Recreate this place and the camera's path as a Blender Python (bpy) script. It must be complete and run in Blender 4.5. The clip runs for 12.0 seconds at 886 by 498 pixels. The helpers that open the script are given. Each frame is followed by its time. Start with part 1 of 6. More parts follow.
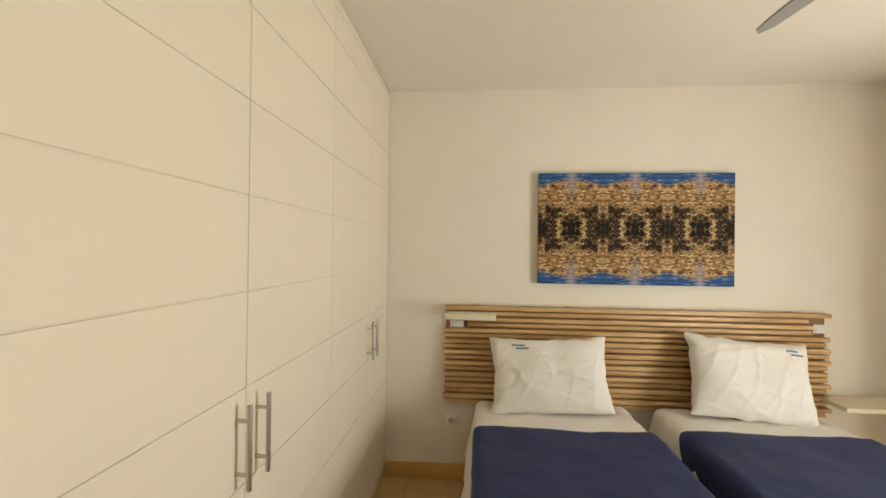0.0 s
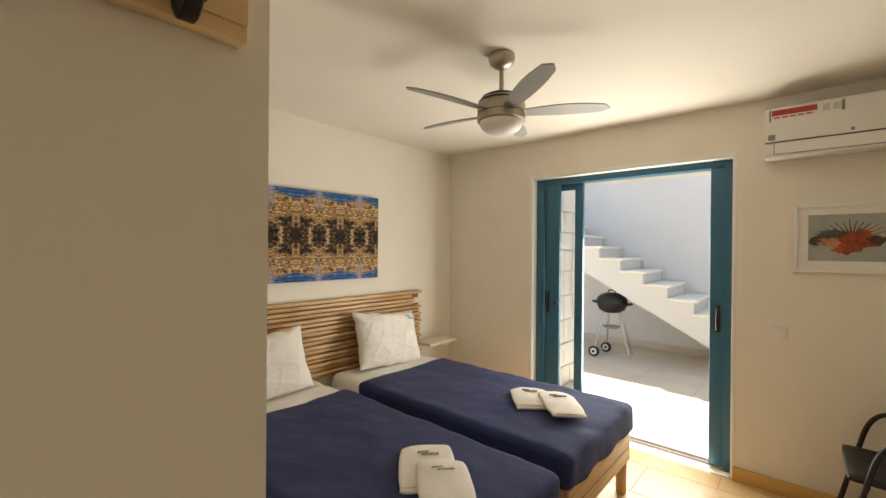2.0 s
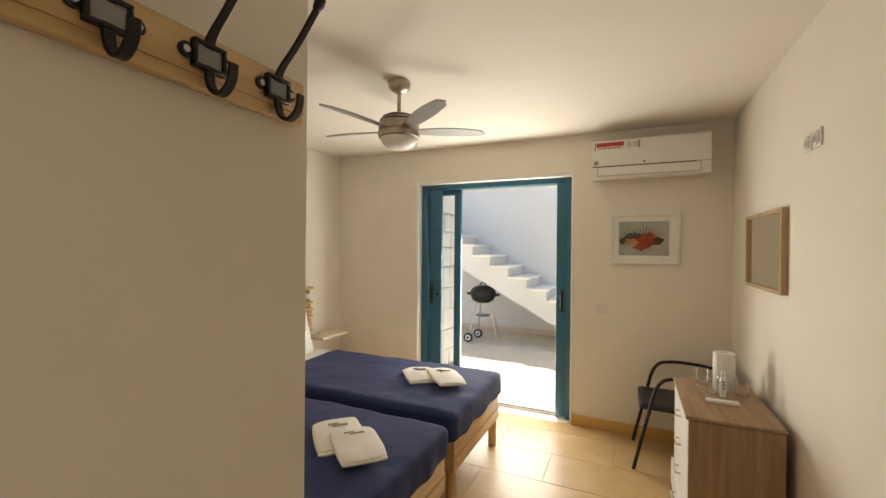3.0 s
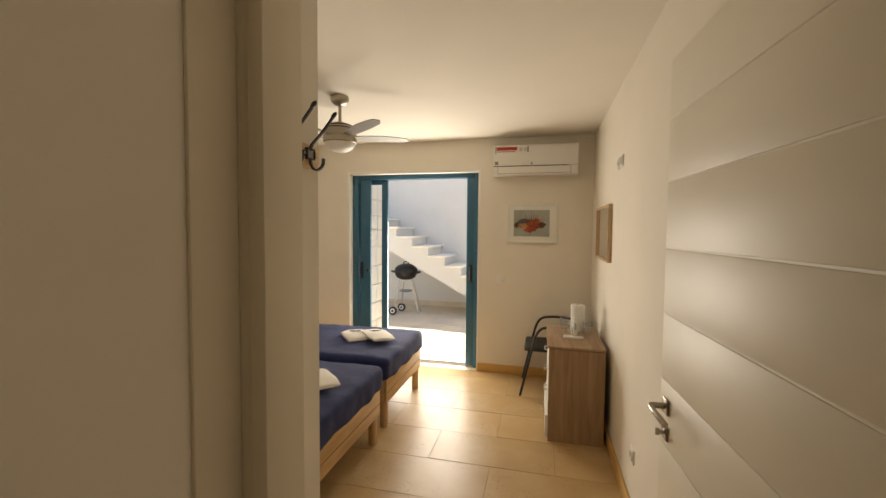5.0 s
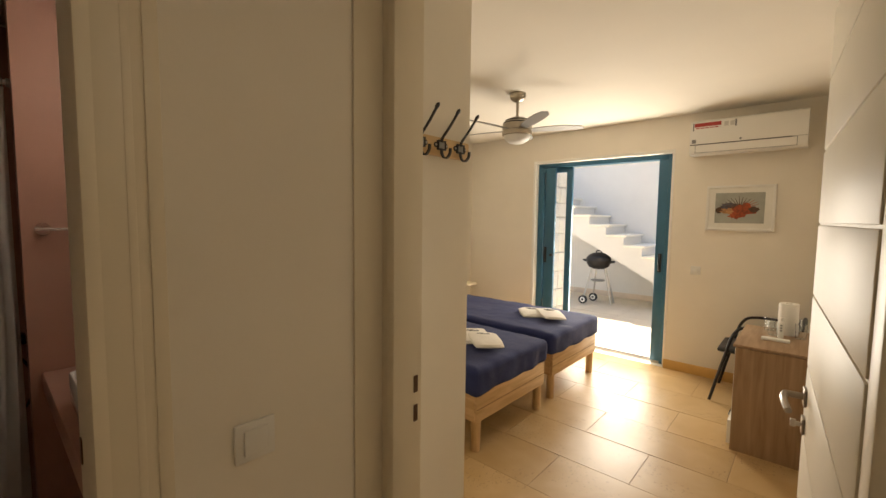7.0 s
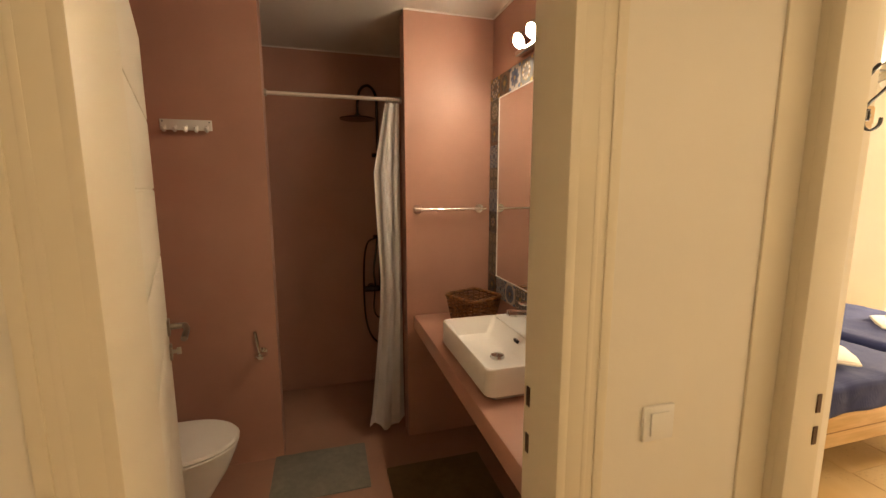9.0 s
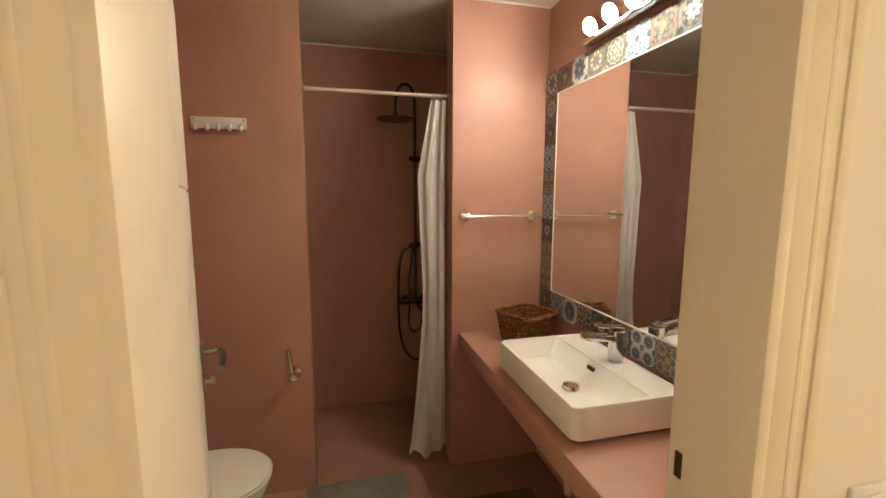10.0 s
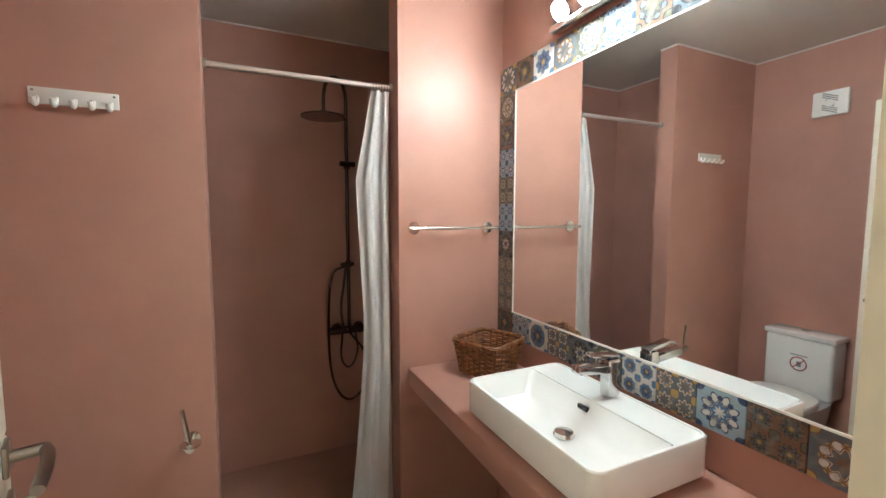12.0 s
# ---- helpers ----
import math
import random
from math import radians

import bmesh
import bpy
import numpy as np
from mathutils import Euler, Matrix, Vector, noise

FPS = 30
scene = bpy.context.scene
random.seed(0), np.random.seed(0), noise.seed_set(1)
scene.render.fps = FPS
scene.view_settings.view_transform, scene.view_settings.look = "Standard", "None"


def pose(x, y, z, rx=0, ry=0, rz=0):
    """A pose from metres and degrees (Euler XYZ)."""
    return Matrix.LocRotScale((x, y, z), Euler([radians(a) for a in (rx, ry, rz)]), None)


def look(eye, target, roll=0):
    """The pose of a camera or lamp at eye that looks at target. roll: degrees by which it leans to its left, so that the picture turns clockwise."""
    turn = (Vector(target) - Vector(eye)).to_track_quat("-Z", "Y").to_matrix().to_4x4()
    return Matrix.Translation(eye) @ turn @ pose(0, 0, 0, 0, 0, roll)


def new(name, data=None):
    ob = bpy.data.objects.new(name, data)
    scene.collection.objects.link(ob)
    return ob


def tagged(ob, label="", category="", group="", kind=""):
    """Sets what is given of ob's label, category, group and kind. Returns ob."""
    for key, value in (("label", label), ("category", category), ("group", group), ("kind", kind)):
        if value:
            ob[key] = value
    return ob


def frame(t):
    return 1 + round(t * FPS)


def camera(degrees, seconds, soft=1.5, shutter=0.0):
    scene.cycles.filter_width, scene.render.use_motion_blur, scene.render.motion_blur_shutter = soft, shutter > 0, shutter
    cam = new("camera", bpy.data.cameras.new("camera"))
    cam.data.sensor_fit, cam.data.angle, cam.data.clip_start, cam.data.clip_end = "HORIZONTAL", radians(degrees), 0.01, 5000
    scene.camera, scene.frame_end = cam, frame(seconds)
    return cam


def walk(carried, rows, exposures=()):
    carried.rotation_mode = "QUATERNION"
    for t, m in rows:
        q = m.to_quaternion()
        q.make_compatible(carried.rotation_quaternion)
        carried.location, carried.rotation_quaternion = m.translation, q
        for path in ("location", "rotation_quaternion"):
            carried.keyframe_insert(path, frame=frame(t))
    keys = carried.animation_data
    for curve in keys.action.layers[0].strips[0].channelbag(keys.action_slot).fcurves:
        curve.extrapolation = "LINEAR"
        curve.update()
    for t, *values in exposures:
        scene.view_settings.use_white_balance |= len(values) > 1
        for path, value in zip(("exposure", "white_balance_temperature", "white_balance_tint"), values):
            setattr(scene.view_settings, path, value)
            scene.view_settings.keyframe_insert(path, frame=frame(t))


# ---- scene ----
cam = camera(94.0, 12.0)
PATH = [
    (0, (0.600, 0.641, 1.515), (0.437, 2.635, 1.524), 0.7),
    (0.5, (0.335, 0.525, 1.485), (0.686, 2.494, 1.527), 0.6),
    (1, (0.113, 0.519, 1.547), (0.949, 2.336, 1.547), 0.8),
    (1.5, (-0.020, 0.511, 1.574), (1.191, 2.102, 1.565), 0.7),
    (2, (-0.212, 0.443, 1.581), (1.288, 1.766, 1.577), 0.5),
    (2.5, (-0.430, 0.360, 1.588), (1.268, 1.417, 1.586), 0.5),
    (3, (-0.590, 0.346, 1.577), (1.231, 1.174, 1.569), 0.5),
    (3.5, (-0.762, 0.365, 1.562), (1.133, 1.003, 1.534), 0.5),
    (3.7, (-0.837, 0.358, 1.572), (1.078, 0.933, 1.534), 0.5),
    (5.3, (-1.36, 0.085, 1.591), (0.583, 0.552, 1.496), 0.5),
    (5.5, (-1.38, 0.063, 1.59), (0.55, 0.577, 1.487), 0.5),
    (6, (-1.412, 0.005, 1.582), (0.452, 0.718, 1.462), 0.6),
    (6.5, (-1.418, -0.115, 1.56), (0.307, 0.889, 1.426), 0.7),
    (7, (-1.466, -0.262, 1.54), (0.024, 1.064, 1.39), 0.7),
    (7.5, (-1.541, -0.335, 1.532), (-0.35, 1.261, 1.358), 0.8),
    (7.7, (-1.563, -0.331, 1.522), (-0.492, 1.349, 1.344), 0.8),
    (9.3, (-1.869, -0.021, 1.601), (-1.383, 1.897, 1.305), 0.0),
    (9.5, (-1.903, 0.04, 1.599), (-1.434, 1.963, 1.313), 0.1),
    (10, (-1.934, 0.162, 1.578), (-1.458, 2.088, 1.322), 0.1),
    (10.5, (-1.946, 0.288, 1.542), (-1.39, 2.199, 1.336), 0.0),
    (11, (-1.95, 0.388, 1.560), (-1.303, 2.27, 1.362), 0.1),
    (11.5, (-1.953, 0.471, 1.545), (-1.21, 2.32, 1.371), 0.1),
    (12, (-1.957, 0.544, 1.529), (-1.116, 2.351, 1.365), 0.1),
]
EXPOSURES = [(0.0, 1.50, 6350, 6), (1.5, 1.31, 6400, 8), (3.5, 1.36, 6350, 8), (5.5, 1.32, 6950, 11), (6.5, 1.42, 7000, 11), (7.5, 1.82, 7100, 12), (9.5, 3.25, 8700, 15), (10.0, 3.45, 7000, 8), (10.6, 3.68, 5750, 3), (11.4, 3.78, 5350, 0), (12.0, 4.05, 5080, -2)]
walk(cam, [(t, look(eye, target, roll)) for t, eye, target, roll in PATH], EXPOSURES)

# ---- world, sun and large lights ----
world = bpy.data.worlds.new("sky")
scene.world = world
world.use_nodes = True
wn = world.node_tree.nodes
sky = wn.new("ShaderNodeTexSky")
sky.sky_type = 'NISHITA'
sky.sun_disc = False
SUN_DIR = Vector((0.36, 0.105, 1.0)).normalized()
sky.sun_elevation = math.asin(SUN_DIR.z)
sky.sun_rotation = math.atan2(SUN_DIR.x, SUN_DIR.y)
world.node_tree.links.new(sky.outputs[0], wn["Background"].inputs[0])
wn["Background"].inputs[1].default_value = 0.105

sun_data = bpy.data.lights.new("sun", 'SUN')
sun_data.energy = 5.0
sun_data.angle = radians(0.55)
sun_data.color = (1.0, 0.95, 0.86)
sun = new("sun", sun_data)
sun.matrix_world = look(SUN_DIR * 20, (0, 0, 0))

door_light = bpy.data.lights.new("door_daylight", 'AREA')
door_light.shape = 'RECTANGLE'
door_light.size, door_light.size_y = 1.10, 1.40
door_light.energy = 24.0
door_light.color = (1.0, 0.93, 0.82)
dl = new("door_daylight", door_light)
dl.matrix_world = look((3.58, 1.45, 1.00), (0.0, 1.45, 1.30))

# ---- materials ----
def mat(name, base, rough=0.6, metal=0.0, vary=0.06, scale=6.0, bump=0.0, bump_scale=60.0, coat=0.0, spec=0.5):
    """A plain surface with two scales of colour variation and a fine relief."""
    m = bpy.data.materials.new(name)
    m.use_nodes = True
    nt = m.node_tree
    b = nt.nodes["Principled BSDF"]
    b.inputs["Roughness"].default_value = rough
    b.inputs["Metallic"].default_value = metal
    b.inputs["Coat Weight"].default_value = coat
    b.inputs["Specular IOR Level"].default_value = spec
    tc = nt.nodes.new("ShaderNodeTexCoord")
    n1 = nt.nodes.new("ShaderNodeTexNoise")
    n1.inputs["Scale"].default_value = scale
    n1.inputs["Detail"].default_value = 6
    nt.links.new(tc.outputs["Object"], n1.inputs["Vector"])
    n2 = nt.nodes.new("ShaderNodeTexNoise")
    n2.inputs["Scale"].default_value = scale * 0.17
    nt.links.new(tc.outputs["Object"], n2.inputs["Vector"])
    add = nt.nodes.new("ShaderNodeMath")
    nt.links.new(n1.outputs[0], add.inputs[0])
    nt.links.new(n2.outputs[0], add.inputs[1])
    mr = nt.nodes.new("ShaderNodeMapRange")
    mr.inputs[1].default_value, mr.inputs[2].default_value = 0.7, 1.3
    mr.inputs[3].default_value, mr.inputs[4].default_value = 1 - vary, 1 + vary
    nt.links.new(add.outputs[0], mr.inputs[0])
    mul = nt.nodes.new("ShaderNodeVectorMath")
    mul.operation = 'SCALE'
    mul.inputs[0].default_value = base
    nt.links.new(mr.outputs[0], mul.inputs["Scale"])
    nt.links.new(mul.outputs[0], b.inputs["Base Color"])
    if bump:
        n3 = nt.nodes.new("ShaderNodeTexNoise")
        n3.inputs["Scale"].default_value = bump_scale
        n3.inputs["Detail"].default_value = 4
        nt.links.new(tc.outputs["Object"], n3.inputs["Vector"])
        bp = nt.nodes.new("ShaderNodeBump")
        bp.inputs["Strength"].default_value = bump
        bp.inputs["Distance"].default_value = 0.004
        nt.links.new(n3.outputs[0], bp.inputs["Height"])
        nt.links.new(bp.outputs[0], b.inputs["Normal"])
    return m


def ramp(nt, stops):
    r = nt.nodes.new("ShaderNodeValToRGB")
    e = r.color_ramp.elements
    while len(e) < len(stops):
        e.new(0.5)
    for k, (p, c) in zip(e, stops):
        k.position, k.color = p, (*c, 1)
    return r


def math_node(nt, op, a, b=None):
    n = nt.nodes.new("ShaderNodeMath")
    n.operation = op
    for i, v in enumerate((a, b)):
        if v is None:
            continue
        if isinstance(v, (int, float)):
            n.inputs[i].default_value = v
        else:
            nt.links.new(v, n.inputs[i])
    return n.outputs[0]


def wood_mat(name, dark, light, axis='X', rough=0.5, stretch=14.0, scale=3.0):
    m = bpy.data.materials.new(name)
    m.use_nodes = True
    nt = m.node_tree
    b = nt.nodes["Principled BSDF"]
    b.inputs["Roughness"].default_value = rough
    tc = nt.nodes.new("ShaderNodeTexCoord")
    mp = nt.nodes.new("ShaderNodeMapping")
    s = [stretch] * 3
    s['XYZ'.index(axis)] = 1.0
    mp.inputs["Scale"].default_value = s
    info = nt.nodes.new("ShaderNodeObjectInfo")
    off = nt.nodes.new("ShaderNodeVectorMath")
    off.operation = 'SCALE'
    off.inputs[0].default_value = (7.0, 5.0, 9.0)
    nt.links.new(info.outputs["Random"], off.inputs["Scale"])
    nt.links.new(off.outputs[0], mp.inputs["Location"])
    nt.links.new(tc.outputs["Object"], mp.inputs["Vector"])
    n = nt.nodes.new("ShaderNodeTexNoise")
    n.inputs["Scale"].default_value = scale
    n.inputs["Detail"].default_value = 8
    n.inputs["Distortion"].default_value = 0.6
    nt.links.new(mp.outputs[0], n.inputs["Vector"])
    r = ramp(nt, [(0.3, dark), (0.5, [(a + c) / 2 for a, c in zip(dark, light)]), (0.68, light)])
    nt.links.new(n.outputs[0], r.inputs[0])
    nt.links.new(r.outputs[0], b.inputs["Base Color"])
    bp = nt.nodes.new("ShaderNodeBump")
    bp.inputs["Strength"].default_value = 0.15
    bp.inputs["Distance"].default_value = 0.002
    nt.links.new(n.outputs[0], bp.inputs["Height"])
    nt.links.new(bp.outputs[0], b.inputs["Normal"])
    return m


WALL = mat("wall_plaster", (0.84, 0.785, 0.685), 0.75, vary=0.025, scale=4, bump=0.12, bump_scale=45)
CEIL = mat("ceiling_plaster", (0.83, 0.78, 0.69), 0.85, vary=0.02, scale=3, bump=0.08, bump_scale=40)
DOORPAINT = mat("cream_lacquer", (0.80, 0.745, 0.62), 0.46, vary=0.02, scale=5, bump=0.04, bump_scale=9)
WARDROBE = mat("wardrobe_lacquer", (0.80, 0.73, 0.60), 0.5, vary=0.02, scale=3, bump=0.02)
TRIM = mat("casing_paint", (0.78, 0.70, 0.55), 0.4, vary=0.02, scale=5)
PINK = mat("pink_microcement", (0.46, 0.25, 0.19), 0.42, vary=0.09, scale=3.2, bump=0.06, bump_scale=20, spec=0.3)
PINKFLOOR = mat("pink_microcement_floor", (0.37, 0.205, 0.145), 0.5, vary=0.12, scale=4, bump=0.1, bump_scale=18)
STONE_SKIRT = mat("honey_stone", (0.62, 0.38, 0.12), 0.45, vary=0.12, scale=9, bump=0.1, bump_scale=30)
BLUE = mat("blue_aluminium", (0.030, 0.130, 0.215), 0.38, vary=0.05, scale=8)
BLACK = mat("black_plastic", (0.012, 0.012, 0.013), 0.42, vary=0.1, scale=20)
BLACKMETAL = mat("black_iron", (0.018, 0.016, 0.015), 0.45, metal=0.3, vary=0.2, scale=40, bump=0.1, bump_scale=200)
CHROME = mat("chrome", (0.82, 0.81, 0.79), 0.12, metal=1.0, vary=0.02)
STEEL = mat("brushed_steel", (0.50, 0.47, 0.43), 0.33, metal=1.0, vary=0.05, scale=30)
TAPCHROME = mat("tap_chrome", (0.60, 0.60, 0.60), 0.08, metal=1.0, vary=0.02)
HANDLEMETAL = mat("satin_nickel", (0.34, 0.30, 0.26), 0.28, metal=1.0, vary=0.04)
DARKCHROME = mat("shower_metal", (0.12, 0.10, 0.095), 0.20, metal=1.0, vary=0.04)
CERAMIC = mat("white_ceramic", (0.86, 0.86, 0.83), 0.12, vary=0.01, coat=0.5)
PLASTIC = mat("white_plastic", (0.82, 0.80, 0.75), 0.35, vary=0.015)
SHEET = mat("white_cotton", (0.84, 0.81, 0.76), 0.9, vary=0.03, scale=10, bump=0.5, bump_scale=22)
TERRY = mat("white_terry", (0.82, 0.78, 0.72), 0.95, vary=0.04, scale=25, bump=0.9, bump_scale=260)
INK = mat("blue_ink", (0.10, 0.20, 0.30), 0.7, vary=0.05)
GREYINK = mat("grey_ink", (0.22, 0.22, 0.22), 0.6, vary=0.05)
REDINK = mat("red_print", (0.42, 0.04, 0.03), 0.4, vary=0.05)
# socket wells: shade of the recess is put into this grey
SOCKETSHADE = mat("socket_shade_grey", (0.50, 0.47, 0.42), 0.5, vary=0.02)
SILVER = mat("silver_paint", (0.34, 0.33, 0.31), 0.55, metal=0.25, vary=0.03)
NICKEL = mat("brushed_nickel", (0.40, 0.355, 0.29), 0.36, metal=0.85, vary=0.04, scale=20)
OPAL = mat("opal_glass", (0.80, 0.78, 0.74), 0.5, vary=0.01)
OUTWALL = mat("whitewash", (0.74, 0.71, 0.665), 0.9, vary=0.04, scale=2.5, bump=0.25, bump_scale=14)
MARBLE = mat("pale_marble", (0.88, 0.83, 0.72), 0.4, vary=0.05, scale=6)
OUTFLOOR = mat("courtyard_paving", (0.66, 0.57, 0.44), 0.75, vary=0.08, scale=3, bump=0.3, bump_scale=30)
MATGREY = mat("grey_bath_mat", (0.20, 0.19, 0.16), 0.95, vary=0.15, scale=30, bump=1.0, bump_scale=180)
MATOLIVE = mat("olive_bath_mat", (0.16, 0.11, 0.05), 0.95, vary=0.15, scale=30, bump=1.0, bump_scale=180)
CURTAIN = mat("curtain_cloth", (0.86, 0.83, 0.80), 0.8, vary=0.03, scale=12, bump=0.15, bump_scale=120)
GRAVELGROUND = mat("dry_ground", (0.42, 0.36, 0.27), 0.95, vary=0.2, scale=1.2)
PINE = wood_mat("pine", (0.50, 0.31, 0.14), (0.72, 0.50, 0.27), 'X', 0.5, 10, 2.5)
SLATWOOD = wood_mat("slat_pine", (0.44, 0.25, 0.10), (0.76, 0.52, 0.26), 'X', 0.45, 16, 3.0)
OAKTOP = wood_mat("oak_laminate", (0.29, 0.18, 0.10), (0.43, 0.29, 0.18), 'X', 0.5, 12, 2.6)
OAKSIDE = wood_mat("oak_laminate_upright", (0.28, 0.17, 0.09), (0.41, 0.275, 0.165), 'Z', 0.5, 12, 2.6)
FRAMEWOOD = wood_mat("light_wood_frame", (0.44, 0.29, 0.15), (0.58, 0.41, 0.24), 'Z', 0.5, 10, 3.0)
RAILPINE = wood_mat("pale_pine", (0.58, 0.38, 0.17), (0.78, 0.56, 0.30), 'X', 0.5, 10, 2.5)
WICKER = wood_mat("wicker", (0.05, 0.018, 0.006), (0.36, 0.15, 0.045), 'X', 0.45, 6, 9.0)


def mirror_mat():
    m = bpy.data.materials.new("mirror")
    m.use_nodes = True
    b = m.node_tree.nodes["Principled BSDF"]
    b.inputs["Base Color"].default_value = (0.86, 0.87, 0.86, 1)
    b.inputs["Metallic"].default_value = 1
    b.inputs["Roughness"].default_value = 0.015
    return m


def glass_mat():
    m = bpy.data.materials.new("clear_glass")
    m.use_nodes = True
    b = m.node_tree.nodes["Principled BSDF"]
    b.inputs["Base Color"].default_value = (0.96, 0.98, 0.98, 1)
    b.inputs["Transmission Weight"].default_value = 1
    b.inputs["Roughness"].default_value = 0.0
    b.inputs["IOR"].default_value = 1.45
    return m


def bulb_mat():
    m = bpy.data.materials.new("lit_bulb")
    m.use_nodes = True
    b = m.node_tree.nodes["Principled BSDF"]
    b.inputs["Base Color"].default_value = (1, 0.9, 0.75, 1)
    b.inputs["Emission Color"].default_value = (1.0, 0.92, 0.79, 1)
    b.inputs["Emission Strength"].default_value = 20.5
    return m


def blanket_mat():
    m = mat("navy_coverlet", (0.019, 0.030, 0.112), 0.9, vary=0.10, scale=14)
    nt = m.node_tree
    b = nt.nodes["Principled BSDF"]
    b.inputs["Sheen Weight"].default_value = 0.04
    b.inputs["Sheen Roughness"].default_value = 0.5
    tc = nt.nodes.new("ShaderNodeTexCoord")
    ribs = []
    for way in ('X', 'Y'):
        w = nt.nodes.new("ShaderNodeTexWave")
        w.bands_direction = way
        w.inputs["Scale"].default_value = 26
        w.inputs["Distortion"].default_value = 0.7
        nt.links.new(tc.outputs["Object"], w.inputs["Vector"])
        ribs.append(w.outputs[1])
    n = nt.nodes.new("ShaderNodeTexNoise")
    n.inputs["Scale"].default_value = 7
    n.inputs["Detail"].default_value = 7
    n.inputs["Distortion"].default_value = 0.8
    nt.links.new(tc.outputs["Object"], n.inputs["Vector"])
    h = math_node(nt, 'ADD', math_node(nt, 'MULTIPLY', math_node(nt, 'MULTIPLY', ribs[0], ribs[1]), 0.30), math_node(nt, 'MULTIPLY', n.outputs[0], 2.4))
    bp = nt.nodes.new("ShaderNodeBump")
    bp.inputs["Strength"].default_value = 0.5
    bp.inputs["Distance"].default_value = 0.006
    nt.links.new(h, bp.inputs["Height"])
    nt.links.new(bp.outputs[0], b.inputs["Normal"])
    return m


def travertine_mat():
    m = bpy.data.materials.new("honed_travertine")
    m.use_nodes = True
    nt = m.node_tree
    b = nt.nodes["Principled BSDF"]
    tc = nt.nodes.new("ShaderNodeTexCoord")
    info = nt.nodes.new("ShaderNodeObjectInfo")
    off = nt.nodes.new("ShaderNodeVectorMath")
    off.operation = 'SCALE'
    off.inputs[0].default_value = (13.0, 17.0, 3.0)
    nt.links.new(info.outputs["Random"], off.inputs["Scale"])
    ad = nt.nodes.new("ShaderNodeVectorMath")
    nt.links.new(tc.outputs["Object"], ad.inputs[0])
    nt.links.new(off.outputs[0], ad.inputs[1])
    n = nt.nodes.new("ShaderNodeTexNoise")
    n.inputs["Scale"].default_value = 4.5
    n.inputs["Detail"].default_value = 9
    n.inputs["Distortion"].default_value = 0.35
    nt.links.new(ad.outputs[0], n.inputs["Vector"])
    r = ramp(nt, [(0.25, (0.49, 0.32, 0.14)), (0.5, (0.54, 0.365, 0.175)), (0.75, (0.60, 0.43, 0.225))])
    nt.links.new(n.outputs[0], r.inputs[0])
    hsv = nt.nodes.new("ShaderNodeHueSaturation")
    mr = nt.nodes.new("ShaderNodeMapRange")
    mr.inputs[3].default_value, mr.inputs[4].default_value = 0.93, 1.06
    nt.links.new(info.outputs["Random"], mr.inputs[0])
    nt.links.new(mr.outputs[0], hsv.inputs["Value"])
    nt.links.new(r.outputs[0], hsv.inputs["Color"])
    # small pits in drifts
    v = nt.nodes.new("ShaderNodeTexNoise")
    v.inputs["Scale"].default_value = 55
    v.inputs["Detail"].default_value = 3
    nt.links.new(ad.outputs[0], v.inputs["Vector"])
    n2 = nt.nodes.new("ShaderNodeTexNoise")
    n2.inputs["Scale"].default_value = 3.0
    nt.links.new(ad.outputs[0], n2.inputs["Vector"])
    pit = math_node(nt, 'MULTIPLY', math_node(nt, 'GREATER_THAN', v.outputs[0], 0.63), math_node(nt, 'GREATER_THAN', n2.outputs[0], 0.54))
    mix = nt.nodes.new("ShaderNodeMix")
    mix.data_type = 'RGBA'
    nt.links.new(math_node(nt, 'MULTIPLY', pit, 0.42), mix.inputs[0])
    nt.links.new(hsv.outputs[0], mix.inputs[6])
    mix.inputs[7].default_value = (0.25, 0.15, 0.07, 1)
    nt.links.new(mix.outputs[2], b.inputs["Base Color"])
    mr2 = nt.nodes.new("ShaderNodeMapRange")
    mr2.inputs[1].default_value, mr2.inputs[2].default_value = 0.3, 0.7
    mr2.inputs[3].default_value, mr2.inputs[4].default_value = 0.32, 0.42
    nt.links.new(n.outputs[0], mr2.inputs[0])
    nt.links.new(mr2.outputs[0], b.inputs["Roughness"])
    bp = nt.nodes.new("ShaderNodeBump")
    bp.inputs["Strength"].default_value = 0.35
    bp.inputs["Distance"].default_value = 0.003
    nt.links.new(math_node(nt, 'ADD', math_node(nt, 'MULTIPLY', pit, -1.0), math_node(nt, 'MULTIPLY', n.outputs[0], 0.6)), bp.inputs["Height"])
    nt.links.new(bp.outputs[0], b.inputs["Normal"])
    return m


